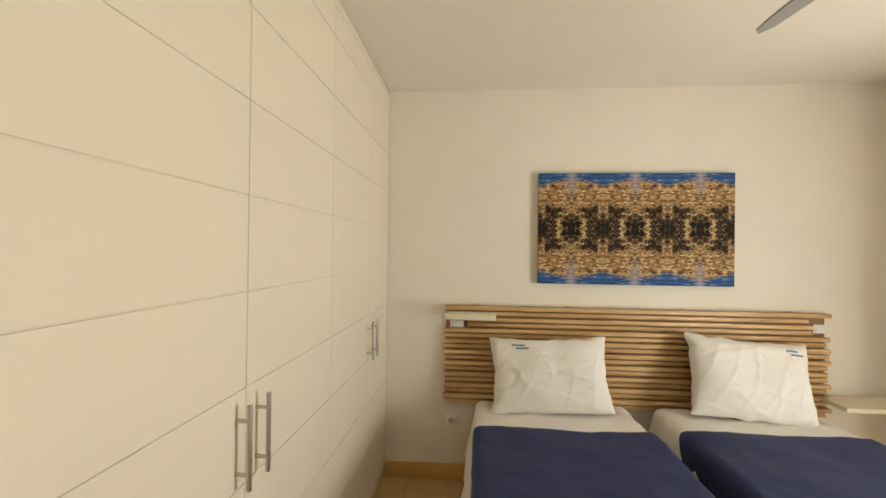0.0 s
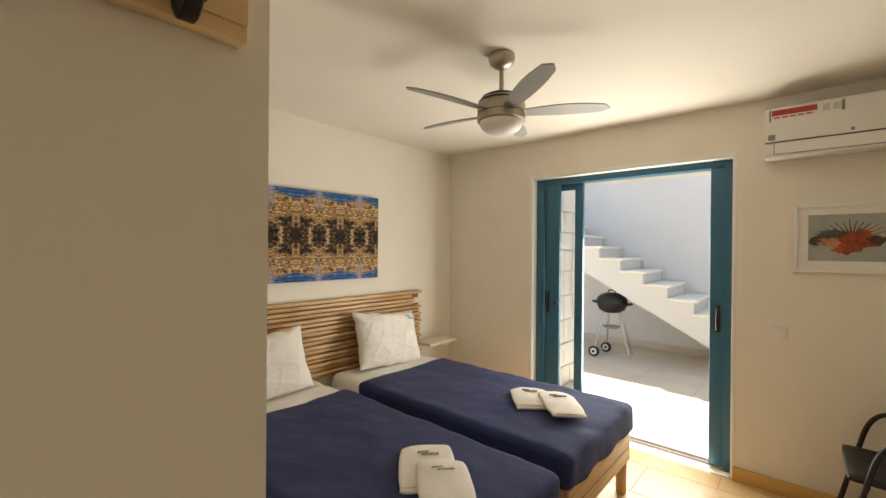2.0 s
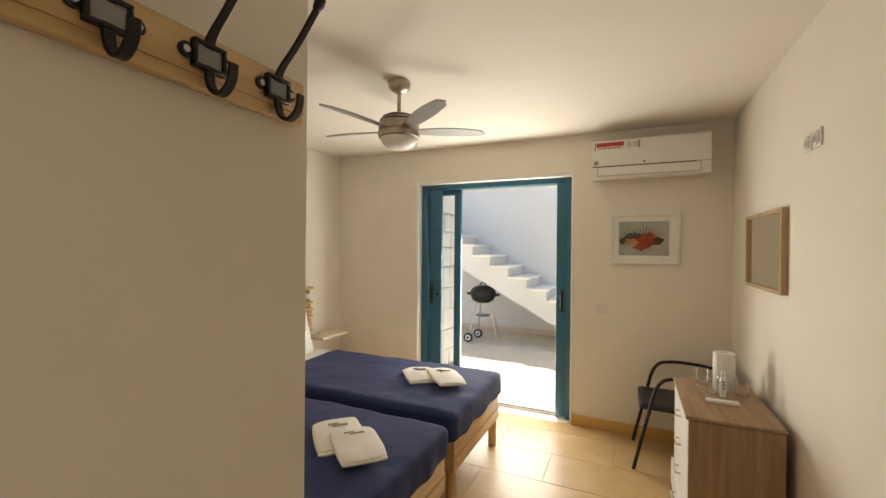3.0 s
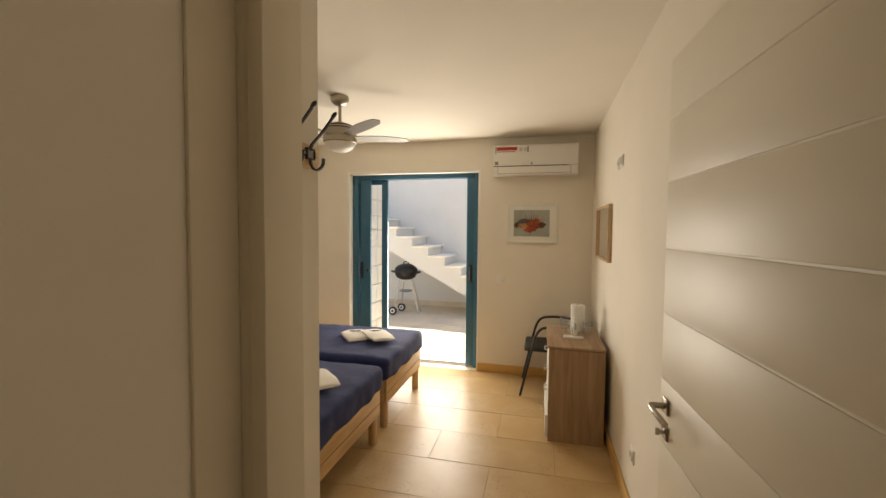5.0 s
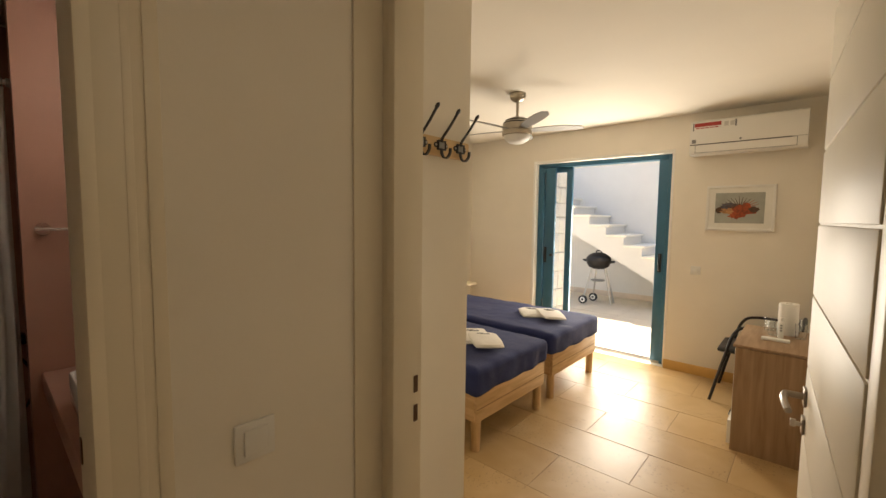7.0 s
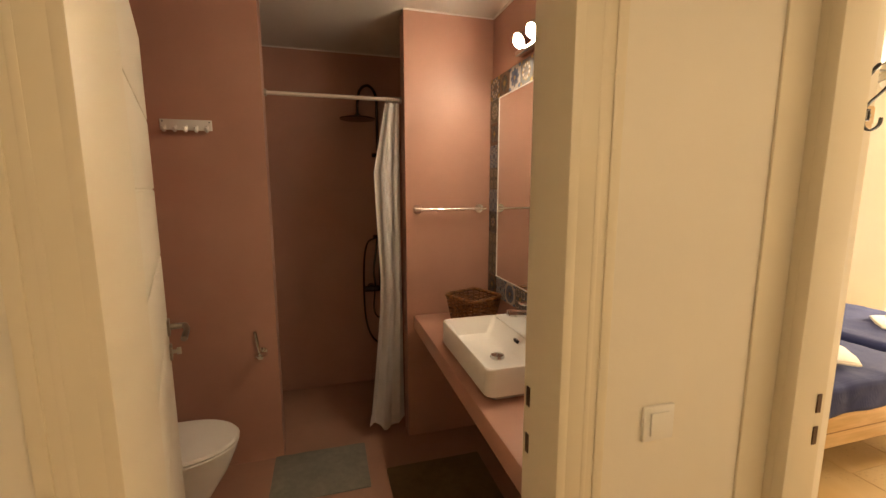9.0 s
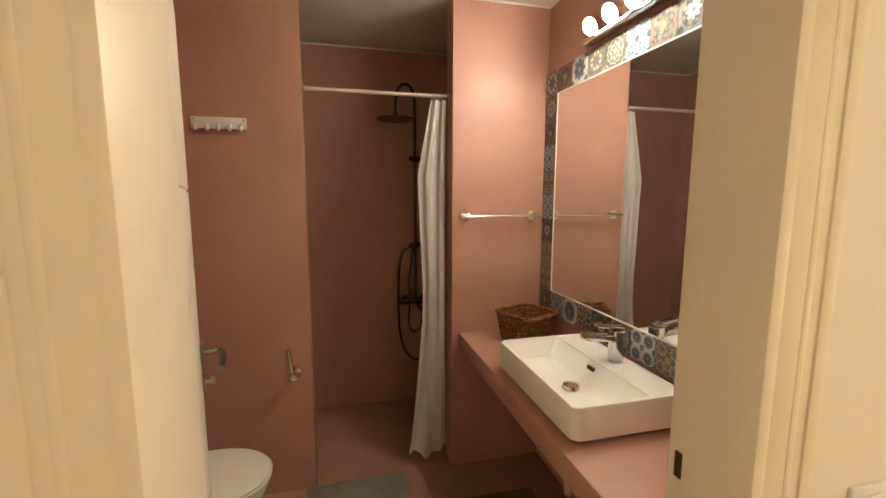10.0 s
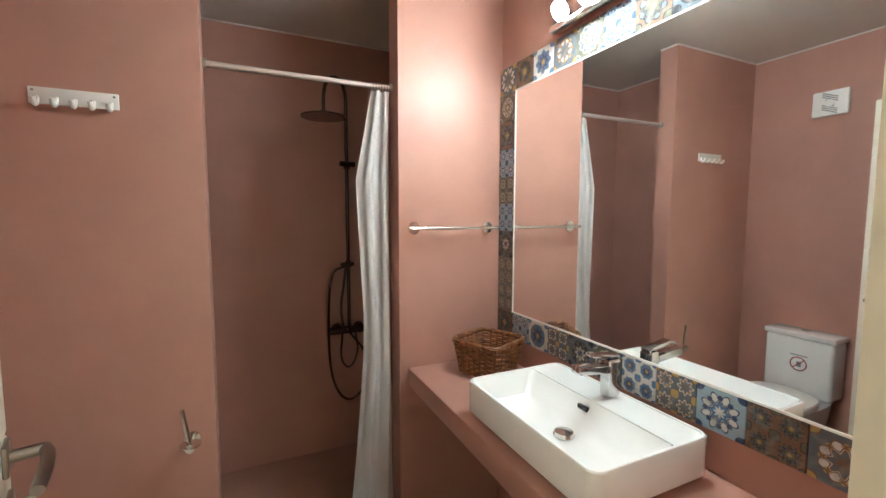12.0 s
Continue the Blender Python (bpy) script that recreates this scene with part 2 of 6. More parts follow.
def canvas_mat():
    """Mirrored abstract print: water at both long edges, sand ripples, dark pebbles along the middle."""
    m = bpy.data.materials.new("printed_canvas")
    m.use_nodes = True
    nt = m.node_tree
    b = nt.nodes["Principled BSDF"]
    b.inputs["Specular IOR Level"].default_value = 0.25
    b.inputs["Roughness"].default_value = 0.7
    tc = nt.nodes.new("ShaderNodeTexCoord")
    sep = nt.nodes.new("ShaderNodeSeparateXYZ")
    nt.links.new(tc.outputs["Object"], sep.inputs[0])
    px = math_node(nt, 'PINGPONG', math_node(nt, 'ADD', sep.outputs[0], 3.97), 0.1985)
    az = math_node(nt, 'ABSOLUTE', sep.outputs[2])
    cmb = nt.nodes.new("ShaderNodeCombineXYZ")
    nt.links.new(px, cmb.inputs[0])
    nt.links.new(az, cmb.inputs[2])

    def noisy(scale, stretch, detail=4, twist=0.8):
        n = nt.nodes.new("ShaderNodeTexNoise")
        n.inputs["Scale"].default_value = scale
        n.inputs["Detail"].default_value = detail
        n.inputs["Distortion"].default_value = twist
        mp = nt.nodes.new("ShaderNodeMapping")
        mp.inputs["Scale"].default_value = stretch
        nt.links.new(cmb.outputs[0], mp.inputs[0])
        nt.links.new(mp.outputs[0], n.inputs["Vector"])
        return n.outputs[0]
    ripple, pebble, wash, big = noisy(50, (0.6, 1, 1.5), 6, 1.2), noisy(58, (1, 1, 1), 3, 1.5), noisy(30, (0.35, 1, 2.6)), noisy(9, (1, 1, 1), 2)
    sand = ramp(nt, [(0.36, (0.06, 0.03, 0.013)), (0.47, (0.27, 0.145, 0.055)), (0.56, (0.50, 0.32, 0.14)), (0.69, (0.76, 0.60, 0.36))])
    dark = ramp(nt, [(0.44, (0.005, 0.003, 0.002)), (0.56, (0.020, 0.011, 0.006)), (0.63, (0.20, 0.115, 0.045)), (0.75, (0.58, 0.42, 0.22))])
    water = ramp(nt, [(0.36, (0.012, 0.04, 0.14)), (0.5, (0.025, 0.095, 0.26)), (0.60, (0.07, 0.17, 0.38)), (0.68, (0.38, 0.40, 0.50))])
    nt.links.new(ripple, sand.inputs[0])
    nt.links.new(wash, water.inputs[0])
    # bright ring round each dark medallion
    r = math_node(nt, 'SQRT', math_node(nt, 'ADD', math_node(nt, 'POWER', px, 2.0), math_node(nt, 'MULTIPLY', math_node(nt, 'POWER', az, 2.0), 0.7)))
    ring = math_node(nt, 'SUBTRACT', 1.0, math_node(nt, 'MINIMUM', 1.0, math_node(nt, 'MULTIPLY', math_node(nt, 'ABSOLUTE', math_node(nt, 'SUBTRACT', r, 0.088)), 24.0)))
    nt.links.new(math_node(nt, 'ADD', pebble, math_node(nt, 'MULTIPLY', ring, 0.17)), dark.inputs[0])
    wob = math_node(nt, 'MULTIPLY', math_node(nt, 'SUBTRACT', big, 0.5), 0.24)
    zz = math_node(nt, 'ADD', az, wob)
    z2 = math_node(nt, 'ADD', az, math_node(nt, 'MULTIPLY', math_node(nt, 'SUBTRACT', px, 0.10), 0.22))

    def edge(lo, hi, z):
        q = nt.nodes.new("ShaderNodeMapRange")
        q.inputs[1].default_value, q.inputs[2].default_value = lo, hi
        nt.links.new(z, q.inputs[0])
        return q.outputs[0]
    m1 = nt.nodes.new("ShaderNodeMix")
    m1.data_type = 'RGBA'
    nt.links.new(edge(0.100, 0.140, zz), m1.inputs[0])
    nt.links.new(dark.outputs[0], m1.inputs[6])
    nt.links.new(sand.outputs[0], m1.inputs[7])
    m2 = nt.nodes.new("ShaderNodeMix")
    m2.data_type = 'RGBA'
    nt.links.new(edge(0.285, 0.315, z2), m2.inputs[0])
    nt.links.new(m1.outputs[2], m2.inputs[6])
    nt.links.new(water.outputs[0], m2.inputs[7])
    # pale violet foam above each medallion
    m3 = nt.nodes.new("ShaderNodeMix")
    m3.data_type = 'RGBA'
    foam = math_node(nt, 'MULTIPLY', math_node(nt, 'MAXIMUM', 0.0, math_node(nt, 'SUBTRACT', 1.0, math_node(nt, 'MULTIPLY', px, 22.0))), edge(0.17, 0.30, az))
    nt.links.new(math_node(nt, 'MULTIPLY', foam, math_node(nt, 'MULTIPLY', ripple, 1.5)), m3.inputs[0])
    nt.links.new(m2.outputs[2], m3.inputs[6])
    m3.inputs[7].default_value = (0.42, 0.38, 0.46, 1)
    nt.links.new(m3.outputs[2], b.inputs["Base Color"])
    return m


def pattern_tile_mat():
    """Glazed patchwork tiles: each piece draws its own mirrored ornament in its own colours."""
    m = bpy.data.materials.new("patterned_glaze")
    m.use_nodes = True
    nt = m.node_tree
    b = nt.nodes["Principled BSDF"]
    b.inputs["Roughness"].default_value = 0.34
    tc = nt.nodes.new("ShaderNodeTexCoord")
    rnd = nt.nodes.new("ShaderNodeObjectInfo").outputs["Random"]
    sep = nt.nodes.new("ShaderNodeSeparateXYZ")
    nt.links.new(tc.outputs["Object"], sep.inputs[0])

    def M(op, a, c=None):
        return math_node(nt, op, a, c)

    def pick(k, lo, hi):
        """A number of the tile's own between lo and hi."""
        return M('ADD', M('MULTIPLY', M('FRACT', M('MULTIPLY', rnd, k)), hi - lo), lo)

    def gate(x, lo, hi):
        q = nt.nodes.new("ShaderNodeMapRange")
        q.inputs[1].default_value, q.inputs[2].default_value = lo, hi
        nt.links.new(x, q.inputs[0])
        return q.outputs[0]
    # some tiles carry the ornament once, some four times
    rep = M('ADD', M('FLOOR', pick(5.3, 0.0, 1.6)), 1.0)
    u0, v0 = [M('ABSOLUTE', M('MULTIPLY', sep.outputs[i], 15.4)) for i in (1, 2)]
    u = M('ABSOLUTE', M('SUBTRACT', M('PINGPONG', M('MULTIPLY', u0, rep), 1.0), M('SUBTRACT', rep, 1.0)))
    v = M('ABSOLUTE', M('SUBTRACT', M('PINGPONG', M('MULTIPLY', v0, rep), 1.0), M('SUBTRACT', rep, 1.0)))
    rad = M('SQRT', M('ADD', M('POWER', u, 2.0), M('POWER', v, 2.0)))
    ang = M('ARCTAN2', u, v)
    ca = M('COSINE', M('MULTIPLY', ang, 8.0))
    cb = M('COSINE', M('MULTIPLY', ang, M('ADD', M('MULTIPLY', M('FLOOR', pick(7.7, 0.0, 2.99)), 4.0), 4.0)))
    corner = M('SQRT', M('ADD', M('POWER', M('SUBTRACT', 1.0, u), 2.0), M('POWER', M('SUBTRACT', 1.0, v), 2.0)))
    f1 = M('SUBTRACT', rad, M('ADD', pick(3.1, 0.62, 0.80), M('MULTIPLY', cb, pick(11.3, -0.13, 0.13))))
    f2 = M('SUBTRACT', rad, M('ADD', pick(9.1, 0.36, 0.48), M('MULTIPLY', ca, 0.09)))
    f3 = M('SUBTRACT', rad, M('ADD', pick(6.1, 0.13, 0.22), M('MULTIPLY', cb, 0.06)))
    f4 = M('SUBTRACT', corner, M('ADD', pick(4.7, 0.28, 0.46), M('MULTIPLY', ca, 0.05)))
    petal = M('SUBTRACT', M('ABSOLUTE', M('SUBTRACT', rad, 0.60)), M('MULTIPLY', M('ADD', ca, 0.25), 0.10))

    def choose(*cols):
        q = ramp(nt, [(k / len(cols), c) for k, c in enumerate(cols)])
        q.color_ramp.interpolation = 'CONSTANT'
        nt.links.new(M('FRACT', M('MULTIPLY', rnd, 13.7)), q.inputs[0])
        return q.outputs[0]

    def over(base, col, fac):
        x = nt.nodes.new("ShaderNodeMix")
        x.data_type = 'RGBA'
        nt.links.new(fac, x.inputs[0])
        nt.links.new(base, x.inputs[6])
        nt.links.new(col, x.inputs[7])
        return x.outputs[2]
    white, cream, navy, blue, sky_, ochre, olive, brown, slate, dark = (
        (0.62, 0.61, 0.57), (0.50, 0.44, 0.32), (0.03, 0.055, 0.14), (0.09, 0.19, 0.38), (0.30, 0.42, 0.52),
        (0.42, 0.28, 0.07), (0.10, 0.095, 0.06), (0.16, 0.09, 0.05), (0.10, 0.12, 0.14), (0.02, 0.02, 0.025))
    ground_c = choose(sky_, olive, slate, slate, sky_, brown, white)
    ring_c = choose(white, slate, white, olive, blue, slate, blue)
    heart_c = choose(blue, olive, slate, cream, white, olive, navy)
    dot_c = choose(white, cream, brown, navy, navy, ochre, ochre)
    corner_c = choose(navy, slate, ochre, dark, blue, olive, blue)
    line_c = choose(navy, cream, brown, dark, navy, dark, slate)
    col = over(ground_c, corner_c, gate(f4, 0.03, -0.03))
    col = over(col, ring_c, gate(f1, 0.03, -0.03))
    col = over(col, corner_c, gate(petal, 0.03, -0.03))
    col = over(col, heart_c, gate(f2, 0.03, -0.03))
    col = over(col, dot_c, gate(f3, 0.03, -0.03))
    near = M('MINIMUM', M('MINIMUM', M('ABSOLUTE', f1), M('ABSOLUTE', f2)), M('MINIMUM', M('ABSOLUTE', f4), M('ABSOLUTE', M('SUBTRACT', f2, 0.10))))
    col = over(col, line_c, gate(near, 0.045, 0.02))
    wear = nt.nodes.new("ShaderNodeTexNoise")
    wear.inputs["Scale"].default_value = 42
    wear.inputs["Detail"].default_value = 6
    nt.links.new(tc.outputs["Object"], wear.inputs["Vector"])
    grey = nt.nodes.new("ShaderNodeRGB")
    grey.outputs[0].default_value = (0.27, 0.25, 0.21, 1)
    col = over(col, grey.outputs[0], M('MULTIPLY', gate(wear.outputs[0], 0.48, 0.75), 0.55))
    nt.links.new(col, b.inputs["Base Color"])
    return m


# glow for an unseen lamp, added to brighten the hall walls
HALLFILL = bulb_mat()
HALLFILL.node_tree.nodes["Principled BSDF"].inputs["Emission Color"].default_value = (1.0, 0.85, 0.66, 1)
HALLFILL.name = "hall_fill_glow"
HALLFILL.node_tree.nodes["Principled BSDF"].inputs["Emission Strength"].default_value = 6.5
MIRROR, GLASS, BULB, BLANKET, TRAVERTINE, CANVAS, PATTERNTILE = (
    mirror_mat(), glass_mat(), bulb_mat(), blanket_mat(), travertine_mat(), canvas_mat(), pattern_tile_mat())

# ---- mesh helpers ----
def box(bm, x0, x1, y0, y1, z0, z1, bev=0.0, seg=2):
    r = bmesh.ops.create_cube(bm, size=1, matrix=Matrix.Translation(((x0 + x1) / 2, (y0 + y1) / 2, (z0 + z1) / 2)) @ Matrix.Diagonal((x1 - x0, y1 - y0, z1 - z0, 1)))
    if bev:
        es = list({e for v in r["verts"] for e in v.link_edges})
        bmesh.ops.bevel(bm, geom=es, offset=bev, segments=seg, affect='EDGES', profile=0.5)
    return bm


def cyl(bm, p, q, r, r2=None, n=20):
    p, q = Vector(p), Vector(q)
    d = q - p
    m = Matrix.Translation((p + q) / 2) @ d.to_track_quat('Z', 'Y').to_matrix().to_4x4()
    bmesh.ops.create_cone(bm, cap_ends=True, segments=n, radius1=r, radius2=r if r2 is None else r2, depth=d.length, matrix=m)
    return bm


def tube(bm, pts, r, n=10, closed=False):
    """A round rod bent along points."""
    pts = [Vector(p) for p in pts]
    rings, k = [], len(pts)
    up = Vector((0.31, 0.2, 0.93)).normalized()
    for i, p in enumerate(pts):
        a = pts[(i - 1) % k] if (closed or i) else p
        c = pts[(i + 1) % k] if (closed or i < k - 1) else p
        t = (c - a).normalized()
        s = t.cross(up)
        s = s.normalized() if s.length > 1e-3 else Vector((1, 0, 0))
        u = s.cross(t).normalized()
        rr = r[i] if isinstance(r, (list, tuple)) else r
        rings.append([bm.verts.new(p + rr * (s * math.cos(2 * math.pi * j / n) + u * math.sin(2 * math.pi * j / n))) for j in range(n)])
    for i in range(k if closed else k - 1):
        A, B = rings[i], rings[(i + 1) % k]
        for j in range(n):
            bm.faces.new((A[j], A[(j + 1) % n], B[(j + 1) % n], B[j]))
    if not closed:
        bm.faces.new(rings[0][::-1])
        bm.faces.new(rings[-1])
    return bm


def arc(pts, steps=6):
    """Smooths a polyline by corner rounding (Chaikin)."""
    pts = [Vector(p) for p in pts]
    for _ in range(steps):
        out = [pts[0]]
        for a, b in zip(pts, pts[1:]):
            out += [a.lerp(b, 0.25), a.lerp(b, 0.75)]
        pts = out + [pts[-1]]
        if len(pts) > 60:
            break
    return pts


def lathe(bm, prof, at=(0, 0, 0), n=28, m=None):
    """Turns a profile of (radius, height) about the z axis."""
    m = m or Matrix.Translation(at)
    rings = []
    for r, z in prof:
        rings.append([bm.verts.new(m @ Vector((max(r, 1e-4) * math.cos(2 * math.pi * j / n), max(r, 1e-4) * math.sin(2 * math.pi * j / n), z))) for j in range(n)])
    for A, B in zip(rings, rings[1:]):
        for j in range(n):
            bm.faces.new((A[j], A[(j + 1) % n], B[(j + 1) % n], B[j]))
    bm.faces.new(rings[0][::-1])
    bm.faces.new(rings[-1])
    return bm


def soft_box(bm, x0, x1, y0, y1, z0, z1, r, cuts=10, lump=0.0, freq=4.0, m=None, seed=0.0):
    """A padded box with round edges and uneven faces."""
    q = bmesh.new()
    bmesh.ops.create_cube(q, size=1)
    bmesh.ops.subdivide_edges(q, edges=q.edges[:], cuts=cuts, use_grid_fill=True)
    lo, hi = Vector((x0, y0, z0)), Vector((x1, y1, z1))
    for v in q.verts:
        p = Vector([lo[i] + (v.co[i] + 0.5) * (hi[i] - lo[i]) for i in range(3)])
        c = Vector([min(max(p[i], lo[i] + r), hi[i] - r) if hi[i] - lo[i] > 2 * r else (lo[i] + hi[i]) / 2 for i in range(3)])
        d = p - c
        if d.length > 1e-6:
            p = c + d.normalized() * min(r, d.length) if d.length > r else p
        if lump:
            p += Vector((0, 0, 1)) * lump * noise.noise(p * freq + Vector((seed, 0, 0))) + d.normalized() * lump * 0.5 * noise.noise(p * freq * 2.3 + Vector((0, seed, 3)))
        v.co = m @ p if m else p
    me = bpy.data.meshes.new("tmp")
    q.to_mesh(me)
    q.free()
    bm.from_mesh(me)
    bpy.data.meshes.remove(me)
    return bm


def mesh_of(name, bm, material, smooth=False):
    bmesh.ops.recalc_face_normals(bm, faces=bm.faces[:])
    me = bpy.data.meshes.new(name)
    bm.to_mesh(me)
    bm.free()
    me.materials.append(material)
    if smooth:
        for p in me.polygons:
            p.use_smooth = True
        me.set_sharp_from_angle(angle=radians(38))
    return me


def thing(name, label="", category="", group="", kind="", at=None):
    ob = new(name)
    ob.empty_display_size = 0.1
    if at:
        ob.location = at
    return tagged(ob, label, category, group, kind)


def part(name, bm, material, parent, label="", smooth=True):
    """One mesh, drawn in world metres, under a thing or under a part of it."""
    ob = new(name, mesh_of(name, bm, material, smooth))
    ob.parent = parent
    ob.matrix_parent_inverse = Matrix.Translation(-parent.location)
    return tagged(ob, label)


def single(name, bm, material, label, category, group="", kind="", smooth=True):
    ob = new(name, mesh_of(name, bm, material, smooth))
    return tagged(ob, label, category, group, kind)


def piece(name, mesh, parent, at=None, turn=None):
    ob = new(name, mesh)
    if at is not None:
        ob.location = at
    if turn is not None:
        ob.rotation_euler = turn
    ob.parent = parent
    return ob


def B(*a, **k):
    return box(bmesh.new(), *a, **k)


# ---- the large structure ----
CZ = 2.588
ground = single("ground", B(-60, 60, -60, 60, -0.9, -0.12), GRAVELGROUND, "dry earth around the house", "ground", kind="structure")
floor = single("floor", B(-3.1, 3.27, -1.75, 3.55, -0.10, -0.0030), mat("grout", (0.36, 0.25, 0.14), 0.9, vary=0.1, scale=20), "travertine tiled floor with pale grout joints", "floor", kind="structure")
bath_floor = single("bath_floor", B(-2.93, -0.80, 0.66, 3.2, -0.009, 0.002), PINKFLOOR, "seamless terracotta pink cement bathroom floor", "floor", kind="structure")


def wall(name, boxes, material, label):
    bm = bmesh.new()
    for b in boxes:
        box(bm, *b)
    return single(name, bm, material, label, "wall", kind="structure", smooth=False)


OY0, OY1, OZ = 0.83, 2.385, 2.242
wall("wall_north", [(-0.72, 3.26, 3.40, 3.58, -0.1, CZ)], WALL, "cream plaster wall behind the beds")
wall_east = wall("wall_east", [(3.26, 3.70, -0.55, OY0, -0.1, 3.0), (3.26, 3.70, OY1, 3.58, -0.1, 3.0), (3.26, 3.70, OY0, OY1, OZ, 3.0)], WALL, "thick cream plaster wall with the courtyard doorway")
wall("wall_south", [(-0.72, 3.26, -0.55, -0.375, -0.1, CZ)], WALL, "cream plaster wall behind the dresser")
wall("wall_hooks", [(-0.60, 0.006, 0.898, 0.948, -0.1, CZ), (-0.60, -0.0245, 0.948, 1.02, -0.1, CZ)], WALL, "short cream plaster wall that carries the coat hooks")
wall("wall_door", [(-0.72, -0.64, 0.577, 1.0, -0.1, CZ), (-0.64, -0.60, 0.632, 1.0, -0.1, CZ), (-0.72, -0.60, -0.355, 0.577, 2.185, CZ), (-0.72, -0.60, -1.7, -0.355, -0.1, CZ)], WALL, "cream plaster wall with the bedroom doorway")
BX0, BX1, BZ = -2.152, -1.336, 2.10
wall("wall_hall_north", [(BX1, -0.72, 0.61, 0.68, -0.1, CZ), (-3.05, BX0, 0.61, 0.68, -0.1, CZ), (BX0, BX1, 0.61, 0.68, BZ, CZ)], WALL, "cream plaster hall wall with the bathroom doorway")
wall("wall_bath_south", [(BX1, -0.80, 0.68, 0.745, 0.0, CZ), (-2.93, BX0, 0.68, 0.745, 0.0, CZ), (BX0, BX1, 0.68, 0.745, BZ, CZ)], PINK, "pink cement wall around the bathroom door")
wall("wall_hall_south", [(-3.05, -0.72, -1.75, -1.6, -0.1, CZ)], WALL, "plain cream plaster hall wall")
wall("wall_hall_west", [(-3.2, -3.05, -1.75, 0.70, -0.1, CZ)], WALL, "plain cream plaster hall end wall")
wall("wall_bath_east", [(-0.80, -0.72, 0.70, 3.3, 0.0, CZ)], PINK, "polished pink cement wall behind the washbasin")
wall("wall_bath_west", [(-3.05, -2.93, 0.70, 2.45, 0.0, CZ)], PINK, "polished pink cement wall behind the toilet")
wall("wall_bath_north", [(-2.93, -2.105, 2.335, 2.45, 0.0, CZ), (-2.68, -2.56, 2.45, 3.2, 0.0, CZ)], PINK, "polished pink cement wall beside the shower")
wall("wall_shower_back", [(-2.68, -0.80, 3.2, 3.32, 0.0, CZ)], PINK, "smooth pink cement wall at the back of the shower")
wall("wall_shower_screen", [(-1.345, -0.80, 2.335, 2.455, 0.0, CZ)], PINK, "slim pink cement partition between shower and basin")
ceiling = single("ceiling", B(-0.72, 3.5, -0.55, 3.58, CZ, CZ + 0.2), CEIL, "plain cream plaster bedroom ceiling", "ceiling", kind="structure")
single("ceiling_hall", B(-3.2, -0.72, -1.75, 0.70, CZ, CZ + 0.2), CEIL, "plain cream plaster hall ceiling", "ceiling", kind="structure")
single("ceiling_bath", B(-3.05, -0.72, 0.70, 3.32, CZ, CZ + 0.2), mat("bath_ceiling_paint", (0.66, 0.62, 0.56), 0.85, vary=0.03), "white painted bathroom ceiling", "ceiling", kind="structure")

# fine white bead where the bathroom walls meet the ceiling
bead = bmesh.new()
for bx in [(-1.345, -0.80, 2.327, 2.3345), (-0.808, -0.8005, 0.746, 2.327), (-2.93, -2.105, 2.327, 2.3345), (-2.9295, -2.922, 0.746, 2.327), (-2.1045, -2.097, 2.3345, 2.45), (-2.56, -2.5525, 2.4505, 3.192), (-2.56, -0.81, 3.192, 3.1995)]:
    box(bead, *bx, CZ - 0.008, CZ - 0.0005)
single("trim", bead, mat("sealant_white", (0.80, 0.75, 0.70), 0.6), "thin white bead under the bathroom ceiling", "trim", kind="structure", smooth=False)

# skirting of honey stone
for bx in [(0.002, 3.26, 3.382, 3.40, -0.005, 0.10), (3.242, 3.26, -0.375, OY0 - 0.01, -0.005, 0.095), (3.242, 3.26, OY1 + 0.01, 3.382, -0.005, 0.095), (0.35, 3.242, -0.375, -0.357, -0.005, 0.095)]:
    single("baseboard", box(bmesh.new(), *bx, bev=0.004), STONE_SKIRT, "honey-coloured stone skirting along the wall", "baseboard", "stone skirtings", kind="structure")

# white reveal lining round the courtyard doorway
bm = bmesh.new()
for bx in [(3.256, 3.70, OY1 - 0.004, OY1 + 0.03, 0.0, OZ + 0.02), (3.256, 3.70, OY0 - 0.02, OY0 + 0.004, 0.0, OZ + 0.02), (3.256, 3.70, OY0 + 0.004, OY1 - 0.004, OZ - 0.012, OZ + 0.02)]:
    box(bm, *bx, bev=0.003)
single("trim", bm, mat("white_reveal", (0.84, 0.82, 0.77), 0.6, vary=0.02), "white plaster reveal round the courtyard door", "trim", kind="structure")
single("threshold", B(3.262, 3.70, OY0 + 0.004, OY1 - 0.004, -0.02, 0.003), MARBLE, "pale marble door sill", "sill", kind="structure")


# ---- doors and casings ----
def casing(name, boxes, label):
    bm = bmesh.new()
    for b in boxes:
        box(bm, *b, bev=0.003, seg=2)
    return single(name, bm, TRIM, label, "door casing", "door casings", kind="structure")


# bedroom doorway: lining, stepped casing on the hall side
casing("trim", [(-0.745, -0.638, 0.552, 0.58, 0.0, 2.185), (-0.735, -0.62, -0.357, -0.335, 0.0, 2.185), (-0.735, -0.62, -0.335, 0.552, 2.163, 2.187)], "cream painted lining of the bedroom doorway")
casing("trim", [(-0.742, -0.719, 0.578, 0.6028, 0.0, 2.265), (-0.833, -0.7195, 0.6025, 0.6105, 0.0, 2.272), (-0.735, -0.719, -0.435, -0.35, 0.0, 2.265), (-0.742, -0.719, -0.443, -0.42, 0.0, 2.272),
                (-0.735, -0.719, -0.35, 0.576, 2.18, 2.265), (-0.742, -0.719, -0.42, 0.60, 2.25, 2.272)], "cream painted moulded casing of the bedroom doorway")
